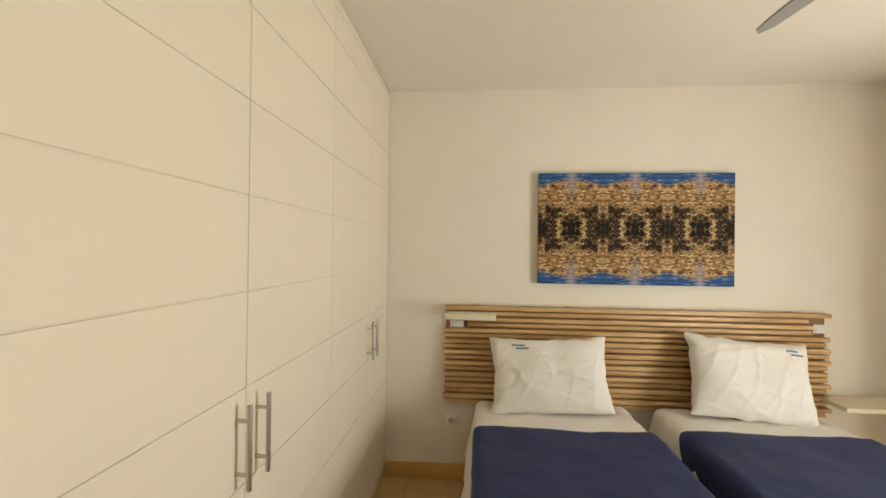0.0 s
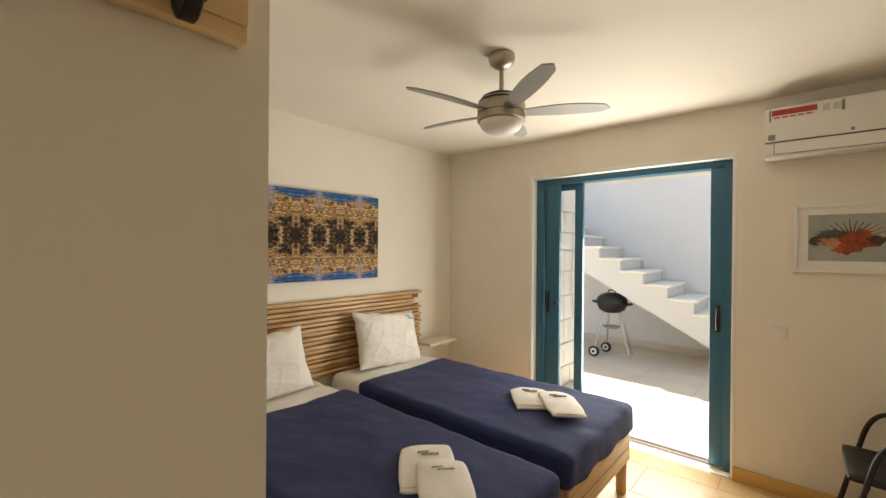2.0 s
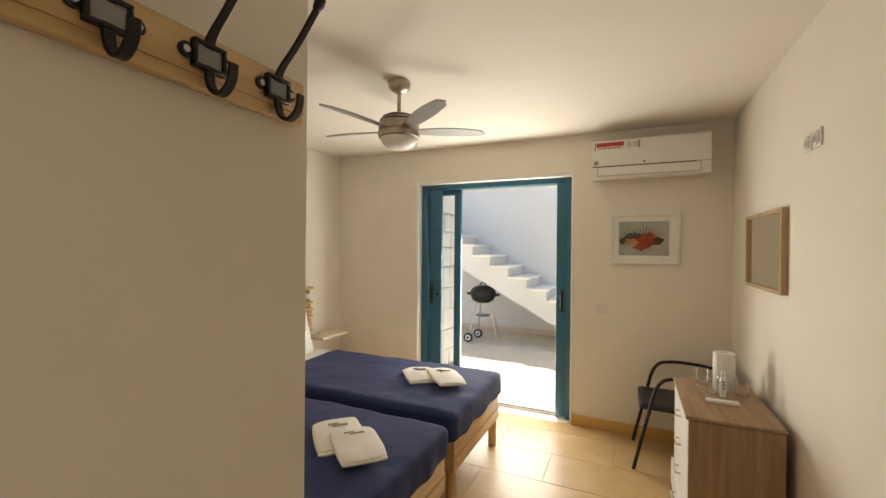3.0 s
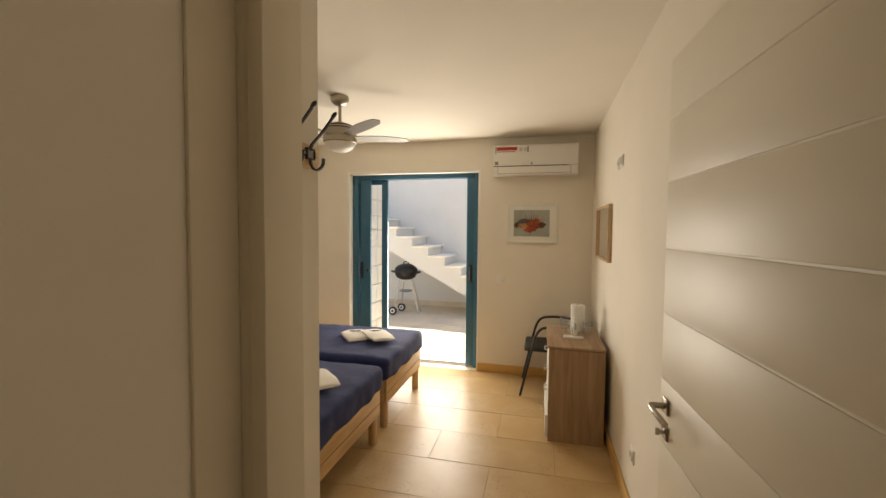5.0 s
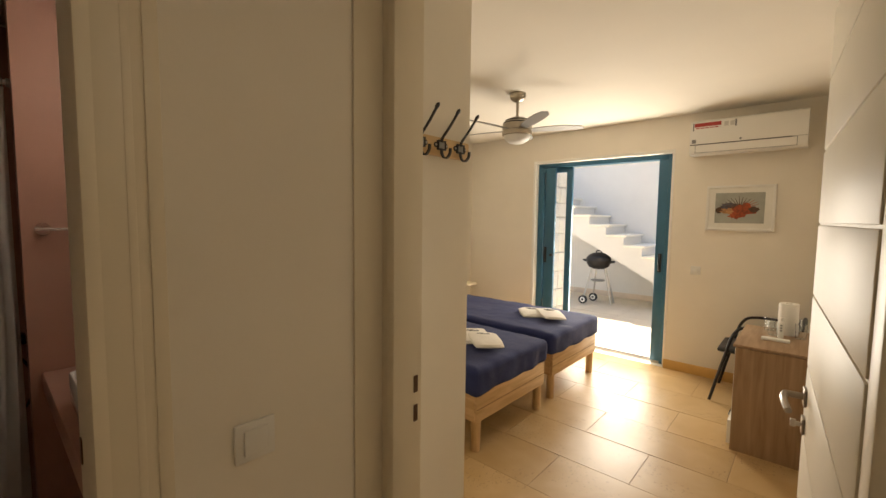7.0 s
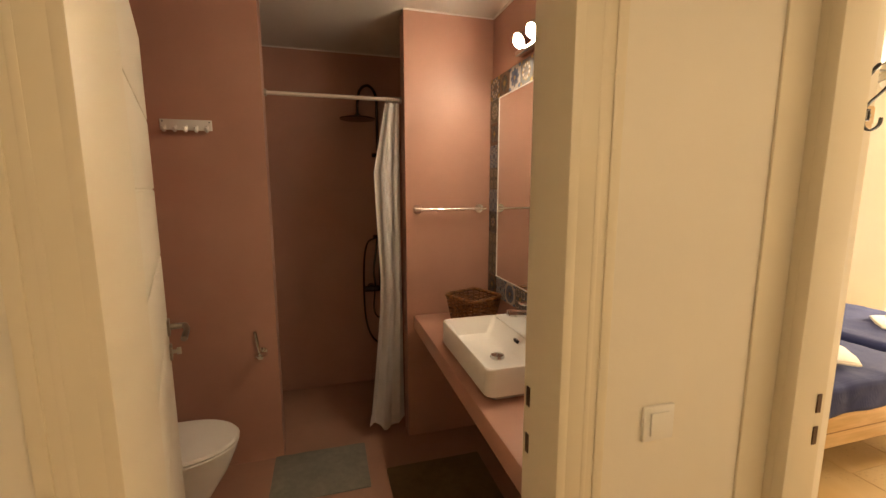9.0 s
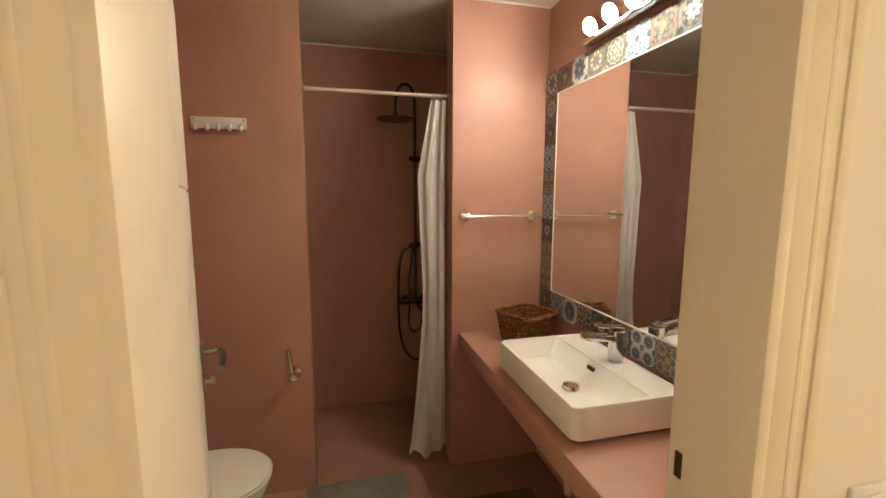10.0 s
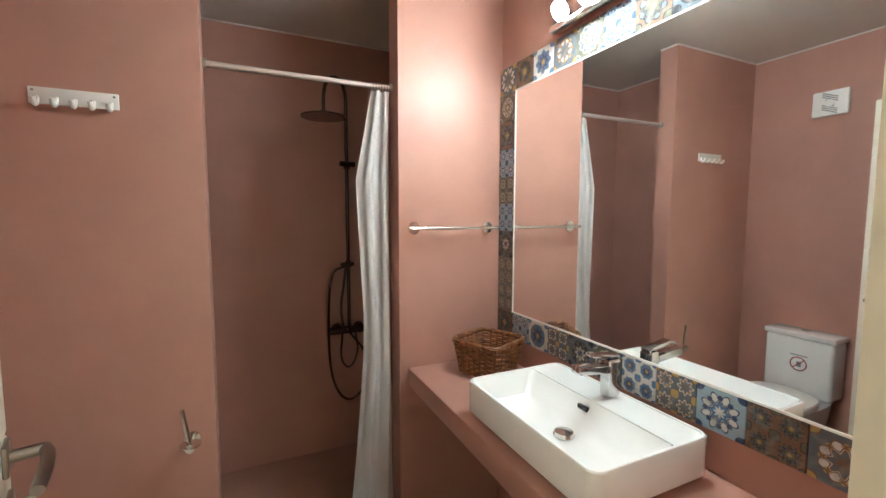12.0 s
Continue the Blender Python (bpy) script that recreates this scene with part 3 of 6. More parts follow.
casing("trim", [(BX0 - 0.002, BX0 + 0.022, 0.594, 0.752, 0.0, BZ), (BX1 - 0.022, BX1 + 0.002, 0.594, 0.752, 0.0, BZ), (BX0 + 0.022, BX1 - 0.022, 0.594, 0.752, BZ - 0.022, BZ + 0.002)], "cream painted lining of the bathroom doorway")
casing("trim", [(BX0 - 0.08, BX0 + 0.004, 0.594, 0.611, 0.0, BZ + 0.08), (BX0 - 0.09, BX0 - 0.066, 0.590, 0.611, 0.0, BZ + 0.09), (BX0 - 0.05, BX0 - 0.036, 0.5925, 0.611, 0.0, BZ + 0.05),
                (BX1 - 0.004, BX1 + 0.08, 0.594, 0.611, 0.0, BZ + 0.08), (BX1 + 0.066, BX1 + 0.09, 0.590, 0.611, 0.0, BZ + 0.09), (BX1 + 0.036, BX1 + 0.05, 0.5925, 0.611, 0.0, BZ + 0.05),
                (BX0 + 0.004, BX1 - 0.004, 0.594, 0.611, BZ - 0.004, BZ + 0.08)], "cream painted moulded casing of the bathroom doorway")
for sx, sy, sz, turn in [(-0.662, 0.5515, 1.070, 0), (-0.662, 0.5515, 0.985, 0)]:
    single("strike_plate", B(sx - 0.007, sx + 0.007, sy - 0.002, sy + 0.001, sz - 0.024, sz + 0.024), mat("bronze_plate", (0.10, 0.05, 0.025), 0.4, metal=0.6), "dark bronze latch keep in the door lining", "strike plate", "latch keeps")
for sz in (1.10, 0.98):
    single("strike_plate", B(BX1 - 0.0245, BX1 - 0.0215, 0.720, 0.734, sz - 0.024, sz + 0.024), bpy.data.materials["bronze_plate"], "dark bronze latch keep in the bathroom door lining", "strike plate", "latch keeps")


def panel_door(name, width, height, m, label, grooves, hz=1.04):
    """A flush door leaf with cut grooves, from its hinge along local x; local y is its face."""
    th = 0.04
    ob = thing(name, label, "door", kind="structure", at=m.translation)
    g = 0.003
    zs = [0.008] + list(grooves) + [height]

    def put(bm):
        bmesh.ops.transform(bm, matrix=m, verts=bm.verts[:])
        return bm
    core = B(0, width, 0.003, th - 0.003, 0.008, height)
    part("core", put(core), DOORPAINT, ob, smooth=False)
    for a, b in zip(zs, zs[1:]):
        part("panel", put(B(0, width, -0.001, th + 0.001, a + g, b - g, bev=0.003)), DOORPAINT, ob)
    # lever handles on both faces, with square roses
    hx = width - 0.062
    for s, y in ((1, th + 0.001), (-1, -0.001)):
        for zc, w in ((hz, 0.026), (hz - 0.088, 0.024)):
            part("rose", put(B(hx - w, hx + w, min(y, y + s * 0.008), max(y, y + s * 0.008), zc - w, zc + w, bev=0.003)), HANDLEMETAL, ob)
        lever = bmesh.new()
        cyl(lever, (hx, y, hz), (hx, y + s * 0.052, hz), 0.010)
        pts = arc([(hx, y + s * 0.050, hz), (hx - 0.03, y + s * 0.056, hz), (hx - 0.08, y + s * 0.054, hz - 0.002), (hx - 0.125, y + s * 0.046, hz - 0.010)], 3)
        tube(lever, pts, 0.0095, 10)
        part("lever", put(lever), HANDLEMETAL, ob)
        key = bmesh.new()
        cyl(key, (hx, y + s * 0.008, hz - 0.088), (hx, y + s * 0.022, hz - 0.088), 0.007, n=12)
        box(key, hx - 0.004, hx + 0.004, min(y + s * .02, y + s * .034), max(y + s * .02, y + s * .034), hz - 0.10, hz - 0.076, bev=0.002)
        part("thumb_turn", put(key), STEEL, ob)
    part("latch_plate", put(B(width - 0.0005, width + 0.002, 0.008, th - 0.008, 0.90, 1.10)), mat("brass_plate", (0.55, 0.38, 0.13), 0.35, metal=1.0) if "brass_plate" not in bpy.data.materials else bpy.data.materials["brass_plate"], ob)
    return ob


# the bedroom leaf stands open along the south wall; the bathroom leaf opens inwards
ang = math.degrees(math.atan2(0.055, 0.90))
panel_door("door_1", 0.885, 2.165, pose(-0.635, -0.372, 0.0, 0, 0, ang), "open cream lacquered bedroom door with horizontal grooves", [0.215, 0.435, 0.655, 0.875, 1.09, 1.315, 1.535, 1.755, 1.965], 1.01)
panel_door("door_2", 0.765, 2.07, pose(BX0 + 0.014, 0.758, 0.0, 0, 0, 106.5), "open cream lacquered bathroom door with horizontal grooves", [0.27, 0.49, 0.71, 0.93, 1.15, 1.37, 1.59, 1.81], 1.13)

# ---- courtyard sliding door ----
def sliding_door():
    ob = thing("door_3", "blue aluminium sliding glass door, pushed open, to the courtyard", "sliding door", kind="structure", at=(3.35, 1.6, 0))
    fx0, fx1 = 3.335, 3.455
    fr = bmesh.new()
    box(fr, fx0, fx1, OY1 - 0.055, OY1 - 0.004, 0.004, OZ - 0.012, bev=0.003)
    part("frame_post", fr, BLUE, ob)
    part("frame_post", B(fx0, fx1, OY0 + 0.004, OY0 + 0.055, 0.004, OZ - 0.012, bev=0.003), BLUE, ob)
    part("frame_head", B(fx0, fx1, OY0 + 0.055, OY1 - 0.055, OZ - 0.062, OZ - 0.012, bev=0.003), BLUE, ob)
    tr = B(fx0, fx1, OY0 + 0.055, OY1 - 0.055, 0.004, 0.016)
    for tx in (3.36, 3.41):
        box(tr, tx - 0.004, tx + 0.004, OY0 + 0.055, OY1 - 0.055, 0.016, 0.026)
    part("track", tr, STEEL, ob, "worn aluminium floor track")

    def sash(x0, y0, y1, stiles, name="sash"):
        z0, z1 = 0.028, OZ - 0.064
        s = part(name, B(x0, x0 + 0.035, y0, y0 + stiles, z0, z1, bev=0.003), BLUE, ob)
        part("stile", B(x0, x0 + 0.035, y1 - stiles, y1, z0, z1, bev=0.003), BLUE, s)
        part("rail", B(x0, x0 + 0.035, y0 + stiles, y1 - stiles, z0, z0 + stiles, bev=0.003), BLUE, s)
        part("rail", B(x0, x0 + 0.035, y0 + stiles, y1 - stiles, z1 - 0.055, z1, bev=0.003), BLUE, s)
        pane = part("pane", B(x0 + 0.014, x0 + 0.020, y0 + stiles, y1 - stiles, z0 + stiles, z1 - 0.055), GLASS, s, smooth=False)
        pane.visible_shadow = False
        return s
    s1 = sash(3.397, 1.955, 2.33, 0.075)
    a = sash(3.340, 2.15, 2.44, 0.13)
    b = part("closing_stile", B(3.340, 3.395, OY0 + 0.05, OY0 + 0.145, 0.028, OZ - 0.064, bev=0.003), BLUE, ob)
    for yc, owner in ((2.262, a), (0.925, b)):
        h = B(3.327, 3.341, yc - 0.018, yc + 0.018, 0.99, 1.19, bev=0.006)
        tube(h, arc([(3.327, yc, 1.17), (3.305, yc, 1.155), (3.301, yc, 1.09), (3.305, yc, 1.025), (3.327, yc, 1.01)], 3), 0.008)
        part("pull_handle", h, BLACK, owner, "black pull handle")
    kn = bmesh.new()
    cyl(kn, (3.341, 2.175, 1.09), (3.310, 2.175, 1.09), 0.016)
    part("lock_knob", kn, BLACK, a)
    return ob


sliding_door()

# ---- courtyard ----
single("trim", box(bmesh.new(), 3.701, 4.06, OY0 - 0.25, OY1 + 0.12, 2.246, 2.40, bev=0.006), OUTWALL, "whitewashed ledge over the courtyard door", "ledge", kind="structure")
paving = single("pavement", B(3.70, 12.0, -4.0, 8.0, -0.3, -0.004), OUTFLOOR, "sunlit stone paving of the courtyard", "paving", kind="structure")
# unseen upper height and stepped top are added to cast the paving's shadow
cw = bmesh.new()
edge = [(-4.0, -0.1), (8.0, -0.1), (8.0, 5.6), (2.25, 5.6), (2.25, 5.8), (1.9, 5.8), (1.9, 5.98), (1.55, 5.98), (1.55, 6.15), (1.2, 6.15), (1.2, 6.35), (-4.0, 6.35)]
va, vb = [[cw.verts.new((x, y, z)) for y, z in edge] for x in (7.0, 7.35)]
cw.faces.new(va)
cw.faces.new(vb[::-1])
for k in range(len(edge)):
    cw.faces.new((va[k], vb[k], vb[(k + 1) % len(edge)], va[(k + 1) % len(edge)]))
bmesh.ops.triangulate(cw, faces=[f for f in cw.faces if len(f.verts) > 4])
single("wall_courtyard", cw, OUTWALL, "whitewashed wall behind the outdoor stairs, unseen top added for its shadow", "wall", kind="structure", smooth=False)
single("wall_courtyard_north", B(3.70, 7.35, 7.9, 8.2, -0.1, 5.6), OUTWALL, "plain whitewashed courtyard wall", "wall", kind="structure")
single("wall_courtyard_south", B(3.70, 7.35, -4.2, -3.9, -0.1, 5.6), OUTWALL, "plain whitewashed courtyard wall", "wall", kind="structure")
single("baseboard", B(6.975, 7.0, -3.9, 7.9, -0.005, 0.10, bev=0.004), mat("pale_stone", (0.66, 0.54, 0.42), 0.6, vary=0.08), "stone skirting at the foot of the courtyard wall", "baseboard", "stone skirtings", kind="structure")
jt = bmesh.new()
for k in range(8):
    box(jt, 4.0 + k * 0.45, 4.006 + k * 0.45, -3.9, 7.9, -0.004, -0.001)
for k in range(18):
    box(jt, 3.7, 6.97, -3.6 + k * 0.62, -3.594 + k * 0.62, -0.004, -0.0015)
single("paving_joints", jt, mat("joint_dirt", (0.62, 0.53, 0.405), 0.95), "joints between courtyard paving slabs", "paving", kind="stuff")


def outdoor_stairs():
    """Masonry flight rising to the north along the courtyard wall."""
    ob = thing("outdoor_stairs", "whitewashed masonry stairs with pale marble treads", "stairs", at=(6.5, 0.5, 0))
    run, rise, x0, x1 = 0.310, 0.175, 5.96, 6.999
    y_ref, z_ref = 1.55, 0.926
    n0 = 6
    ys = [(i, y_ref + (i - n0) * run, z_ref + (i - n0) * rise) for i in range(0, 18) if z_ref + (i - n0) * rise > 0.03]
    under = lambda y: max(-0.004, 0.33 + (y - 1.36) * 0.545)
    body = bmesh.new()
    xs = (x0 + 0.03, x1)

    def quad(*p):
        body.faces.new([body.verts.new(q) for q in p])
    for i, y, z in ys:
        t = z - 0.03
        for x in xs:
            quad((x, y, under(y)), (x, y + run, under(y + run)), (x, y + run, t), (x, y, t))
        quad((xs[0], y, t), (xs[1], y, t), (xs[1], y + run, t), (xs[0], y + run, t))
        quad((xs[0], y, max(under(y), t - rise)), (xs[1], y, max(under(y), t - rise)), (xs[1], y, t), (xs[0], y, t))
        quad((xs[0], y, under(y)), (xs[1], y, under(y)), (xs[1], y + run, under(y + run)), (xs[0], y + run, under(y + run)))
    bmesh.ops.remove_doubles(body, verts=body.verts[:], dist=0.0005)
    part("flight", body, OUTWALL, ob, smooth=False)
    for i, y, z in ys:
        part("tread", B(x0, x1 - 0.002, y - 0.045, y + run - 0.003, z - 0.03, z + 0.006, bev=0.008), MARBLE, ob)
    return ob


outdoor_stairs()


def stone_pier():
    """Whitewashed block pier beside the doorway, laid in courses."""
    ob = single("wall_pier", B(3.72, 4.74, 2.575, 3.4, -0.05, 3.0), mat("pier_mortar", (0.62, 0.60, 0.56), 0.95, vary=0.1), "whitewashed stone block pier beside the courtyard door", "wall", kind="structure")
    rg = random.Random(4)
    z, k = 0.0, 0
    while z < 2.95:
        h = 0.20 + rg.random() * 0.09
        cuts = [3.705, 3.97 + rg.random() * 0.12, 4.24 + rg.random() * 0.10, 4.48 + rg.random() * 0.10, 4.76]
        for a, b in zip(cuts, cuts[1:]):
            q = B(a + 0.006, b - 0.006, 2.545 + rg.random() * 0.012, 2.62, z + 0.007, min(z + h, 3.0) - 0.007, bev=0.012)
            p = piece("stone", mesh_of("stone", q, OUTWALL, True), ob)
        z += h


stone_pier()


def kettle_grill():
    c = Vector((6.14, 2.645, 0))
    ob = thing("kettle_grill", "black kettle charcoal grill on three steel legs with wheels", "grill", at=tuple(c))
    bowl = lathe(bmesh.new(), [(0.03, 0.63), (0.115, 0.642), (0.178, 0.68), (0.205, 0.735), (0.213, 0.785), (0.217, 0.79), (0.207, 0.793)], c, 32)
    part("bowl", bowl, BLACKMETAL, ob, "black enamelled bowl")
    lid = part("lid", lathe(bmesh.new(), [(0.220, 0.790), (0.220, 0.815), (0.207, 0.855), (0.165, 0.898), (0.10, 0.927), (0.02, 0.938)], c, 32), BLACKMETAL, ob, "black enamelled lid")
    h = tube(bmesh.new(), arc([c + Vector((0, -0.05, 0.93)), c + Vector((0, -0.045, 0.975)), c + Vector((0, 0.045, 0.975)), c + Vector((0, 0.05, 0.93))], 3), 0.011)
    part("lid_handle", h, BLACK, lid)
    for s in (-1, 1):
        q = tube(bmesh.new(), arc([c + Vector((0, s * 0.205, 0.76)), c + Vector((0, s * 0.285, 0.775)), c + Vector((0.0, s * 0.295, 0.795)), c + Vector((0.0, s * 0.215, 0.785))], 3), 0.012)
        part("side_handle", q, BLACK, ob)
    feet = [(-0.26, 0.165), (0.12, 0.125), (-0.05, -0.27)]
    for k, (dx, dy) in enumerate(feet):
        a = c + Vector((dx * 0.45, dy * 0.45, 0.66))
        b = c + Vector((dx, dy, 0.076 if k < 2 else 0.0))
        part("leg", cyl(bmesh.new(), a, b, 0.014, n=12), STEEL, ob)
        if k < 2:
            w = part("wheel", cyl(bmesh.new(), b + Vector((-0.02, 0, -0.0)), b + Vector((0.02, 0, 0)), 0.076, n=24), BLACK, ob)
            part("hub", cyl(bmesh.new(), b + Vector((-0.024, 0, 0)), b + Vector((-0.0195, 0, 0)), 0.046, n=20), PLASTIC, w, "white wheel disc")
            part("hub_cap", cyl(bmesh.new(), b + Vector((-0.027, 0, 0)), b + Vector((-0.0238, 0, 0)), 0.022, n=16), BLACK, w)
    part("leg", cyl(bmesh.new(), c + Vector((0.1, -0.1, 0.66)), c + Vector((0.2, -0.24, 0)), 0.014, n=12), STEEL, ob)
    part("axle", cyl(bmesh.new(), c + Vector((-0.26, 0.165, 0.076)), c + Vector((0.12, 0.125, 0.076)), 0.008, n=10), STEEL, ob)
    part("ash_pan", lathe(bmesh.new(), [(0.01, 0.40), (0.10, 0.405), (0.13, 0.43), (0.125, 0.432)], c, 24), SILVER, ob)
    return ob


kettle_grill()


# ---- bedroom things ----
def bar_handle(x, y, z0, z1, parent):
    q = bmesh.new()
    cyl(q, (x + 0.036, y, z0), (x + 0.036, y, z1), 0.0065, n=14)
    for z in (z0 + 0.04, z1 - 0.04):
        cyl(q, (x, y, z), (x + 0.036, y, z), 0.005, n=10)
    part("handle", q, STEEL, parent, "brushed steel bar handle")


def wardrobe():
    ob = thing("wardrobe", "built-in cream wardrobe with grooved doors up to the ceiling", "wardrobe", at=(-0.3, 2.2, 0))
    body = bmesh.new()
    box(body, -0.60, -0.024, 1.022, 3.398, 0.0, CZ - 0.002)
    part("body", body, WARDROBE, ob, smooth=False)
    part("side_stile", B(-0.0235, 0.0, 0.9485, 0.9985, 0.0, CZ - 0.003, bev=0.002), WARDROBE, ob)
    part("top_stile", B(-0.0235, -0.001, 1.000, 3.397, CZ - 0.045, CZ - 0.004, bev=0.002), WARDROBE, ob)
    part("plinth", B(-0.0235, -0.012, 1.000, 3.397, 0.0, 0.07, bev=0.002), WARDROBE, ob)
    zs = [0.075] + [0.143 + 0.252 * k for k in range(0, 10)] + [CZ - 0.048]
    seams = [0.998, 1.685, 2.325, 2.935, 3.396]
    for k, (a, b) in enumerate(zip(seams, seams[1:])):
        d = part("door", B(-0.023, -0.004, a + 0.0015, b - 0.0015, 0.075, CZ - 0.048), WARDROBE, ob, smooth=False)
        for p, q in zip(zs, zs[1:]):
            if q - p > 0.02:
                part("panel", B(-0.006, 0.0, a + 0.0015, b - 0.0015, p + 0.0018, q - 0.0018, bev=0.0012, seg=1), WARDROBE, d)
        hy = b - 0.045 if k % 2 == 0 else a + 0.05
        bar_handle(0.0, hy, 0.905, 1.120, d)
    return ob


wardrobe()


def bed(x0, x1, y0, y1, hem, label, seed):
    ob = thing("bed", label, "bed", "single beds", at=((x0 + x1) / 2, (y0 + y1) / 2, 0))
    zt = 0.575
    for y in (y0 + 0.045, y1 - 0.08):
        for x in (x0 + 0.055, x1 - 0.055):
            part("leg", lathe(bmesh.new(), [(0.029, 0.0), (0.032, 0.004), (0.033, 0.212)], (x, y, 0), 20), PINE_UP, ob)
    part("foot_rail", B(x0 + 0.01, x1 - 0.01, y0 + 0.005, y0 + 0.03, 0.21, 0.395, bev=0.005), PINE, ob)
    part("foot_rail", B(x0 + 0.012, x1 - 0.012, y0 + 0.003, y0 + 0.0045, 0.296, 0.30), mat("rail_gap", (0.20, 0.10, 0.04), 0.8) if "rail_gap" not in bpy.data.materials else bpy.data.materials["rail_gap"], ob)
    for x in (x0 + 0.01, x1 - 0.035):
        part("side_rail", B(x, x + 0.025, y0 + 0.03, y1, 0.21, 0.395, bev=0.005), wood_y, ob)
    part("mattress", soft_box(bmesh.new(), x0 + 0.004, x1 - 0.004, y0 + 0.012, y1, 0.37, zt - 0.035, 0.05, 14), SHEET, ob)
    sh = soft_box(bmesh.new(), x0 - 0.006, x1 + 0.006, y1 - 0.60, y1 - 0.01, 0.19 if x0 < 1 else 0.33, zt - 0.012, 0.045, 30, 0.010, 7.0, seed=seed)
    for v in sh.verts:
        w = max(0.0, (0.52 - v.co.z) / 0.33)
        if v.co.x < x0 + 0.1:
            v.co.x -= w * (0.055 + 0.020 * math.sin(v.co.y * 38 + seed) + 0.012 * math.sin(v.co.y * 71))
            v.co.y -= w * 0.03
        v.co.z += 0.02 * w * noise.noise(Vector((v.co.y * 7, v.co.x * 3, seed)))
    part("sheet", sh, SHEET, ob, "white cotton sheet")
    cov = soft_box(bmesh.new(), x0 - 0.020, x1 + 0.020, y0 - 0.014, hem, 0.385, zt + 0.004, 0.045, 48, 0.010, 4.5, seed=seed + 3)
    for v in cov.verts:
        if v.co.z < 0.50:
            w = (0.50 - v.co.z) / 0.12
            v.co.z += 0.012 * w * noise.noise(Vector((v.co.x * 6, v.co.y * 6, seed)))
            k = 0.008 * w * math.sin(v.co.y * 23 + v.co.x * 19 + seed)
            v.co.x += k
            v.co.y += k
    part("coverlet", cov, BLANKET, ob, "navy blue woven coverlet")
    return ob


PINE_UP = wood_mat("pine_upright", (0.50, 0.31, 0.14), (0.72, 0.50, 0.27), 'Z', 0.5, 10, 2.5)
wood_y = wood_mat("pine_lengthwise", (0.50, 0.31, 0.14), (0.72, 0.50, 0.27), 'Y', 0.5, 10, 2.5)
bed(0.61, 1.535, 1.280, 3.335, 2.91, "single pine bed with navy coverlet and white sheet, beside the wardrobe", 1.0)
bed(1.70, 2.645, 1.300, 3.335, 2.965, "single pine bed with navy coverlet and white sheet, near the door", 8.0)


def pillow(cx, y_foot, z_foot, w, h, tilt, roll, label, seed, marks):
    """A plump, creased pillow that leans on the headboard."""
    m = pose(cx, y_foot, z_foot, 90 - tilt, roll, 0)
    bm = bmesh.new()
    n = 64
    grid = {}

    def ridge(p):
        return (1 - min(1.0, abs(noise.noise(p)) * 4.0)) ** 2
    for s in (1, -1):
        for i in range(n + 1):
            for j in range(n + 1):
                u, v = 2 * i / n - 1, 2 * j / n - 1
                edge = max(abs(u), abs(v))
                if edge > 0.999 and s < 0:
                    grid[(s, i, j)] = grid[(1, i, j)]
                    continue
                t = ((1 - abs(u) ** 3.0) * (1 - abs(v) ** 3.0)) ** 0.5
                pinch = 0.085 * (1 - u * u) * max(0.0, v) ** 3 + 0.02 * (1 - u * u) * max(0.0, -v) ** 3
                pin2 = 1 - 0.075 * (1 - v * v) * abs(u) ** 3
                q = Vector((u * 1.2 + seed, v * 0.9, s))
                # creases run slantwise from the corners and fan out at the foot
                wr = 0.016 * noise.noise(q * 1.3) + 0.006 * ridge(Vector((u * 1.0 + v * 1.7 + seed, v * 0.5 - u * 0.6, s * 2))) + 0.005 * ridge(Vector((u * 2.6 - v * 0.8 + seed * 2, v * 0.7 + u * 0.3, s + 5))) - 0.005 * ridge(Vector((u * 1.4 - seed, v * 2.4 - u * 1.2, s - 3)))
                rim = 0.012 * noise.noise(Vector((u * 4 + seed, v * 4, 7)))
                p = Vector((u * w / 2 * pin2 + rim * abs(u) ** 4, (v + 1) * h / 2 - pinch * v * h / 2 + rim * abs(v) ** 4, s * 0.088 * t + wr * (0.35 + 0.9 * t) * (1.0 - 0.6 * edge ** 12)))
                grid[(s, i, j)] = bm.verts.new(m @ p)
    for s in (1, -1):
        for i in range(n):
            for j in range(n):
                f = [grid[(s, i, j)], grid[(s, i + 1, j)], grid[(s, i + 1, j + 1)], grid[(s, i, j + 1)]]
                bm.faces.new(f if s > 0 else f[::-1])
    ob = thing("pillow", label, "pillow", "bed pillows", at=(cx, y_foot, z_foot))
    for k in range(2):
        a, b, vv = marks - 0.10 + 0.07 * k, marks + 0.10 + 0.09 * k, 0.74 - 0.09 * k
        q = bmesh.new()
        zz = [grid[(1, round((u + 1) / 2 * n), round((vv + 1) / 2 * n))].co.copy() for u in (a, (a + b) / 2, b)]
        mi = m.inverted()
        pts = [m @ (mi @ p + Vector((0, 0, 0.003))) for p in zz]
        up = (m.to_3x3() @ Vector((0, 1, 0))) * 0.0045
        ou = (m.to_3x3() @ Vector((0, 0, 1))) * 0.002
        for d in (Vector(), ou):
            lo, hi = [q.verts.new(p - up + d) for p in pts], [q.verts.new(p + up + d) for p in pts]
            for e in range(2):
                q.faces.new((lo[e], lo[e + 1], hi[e + 1], hi[e]))
        part("print", q, INK, ob, "small blue printed mark")
    part("cover", bm, SHEET, ob)
    return ob


pillow(1.055, 3.10, 0.568, 0.715, 0.45, 22, -2, "white cotton pillow leaning on the slatted headboard", 0.0, -0.52)
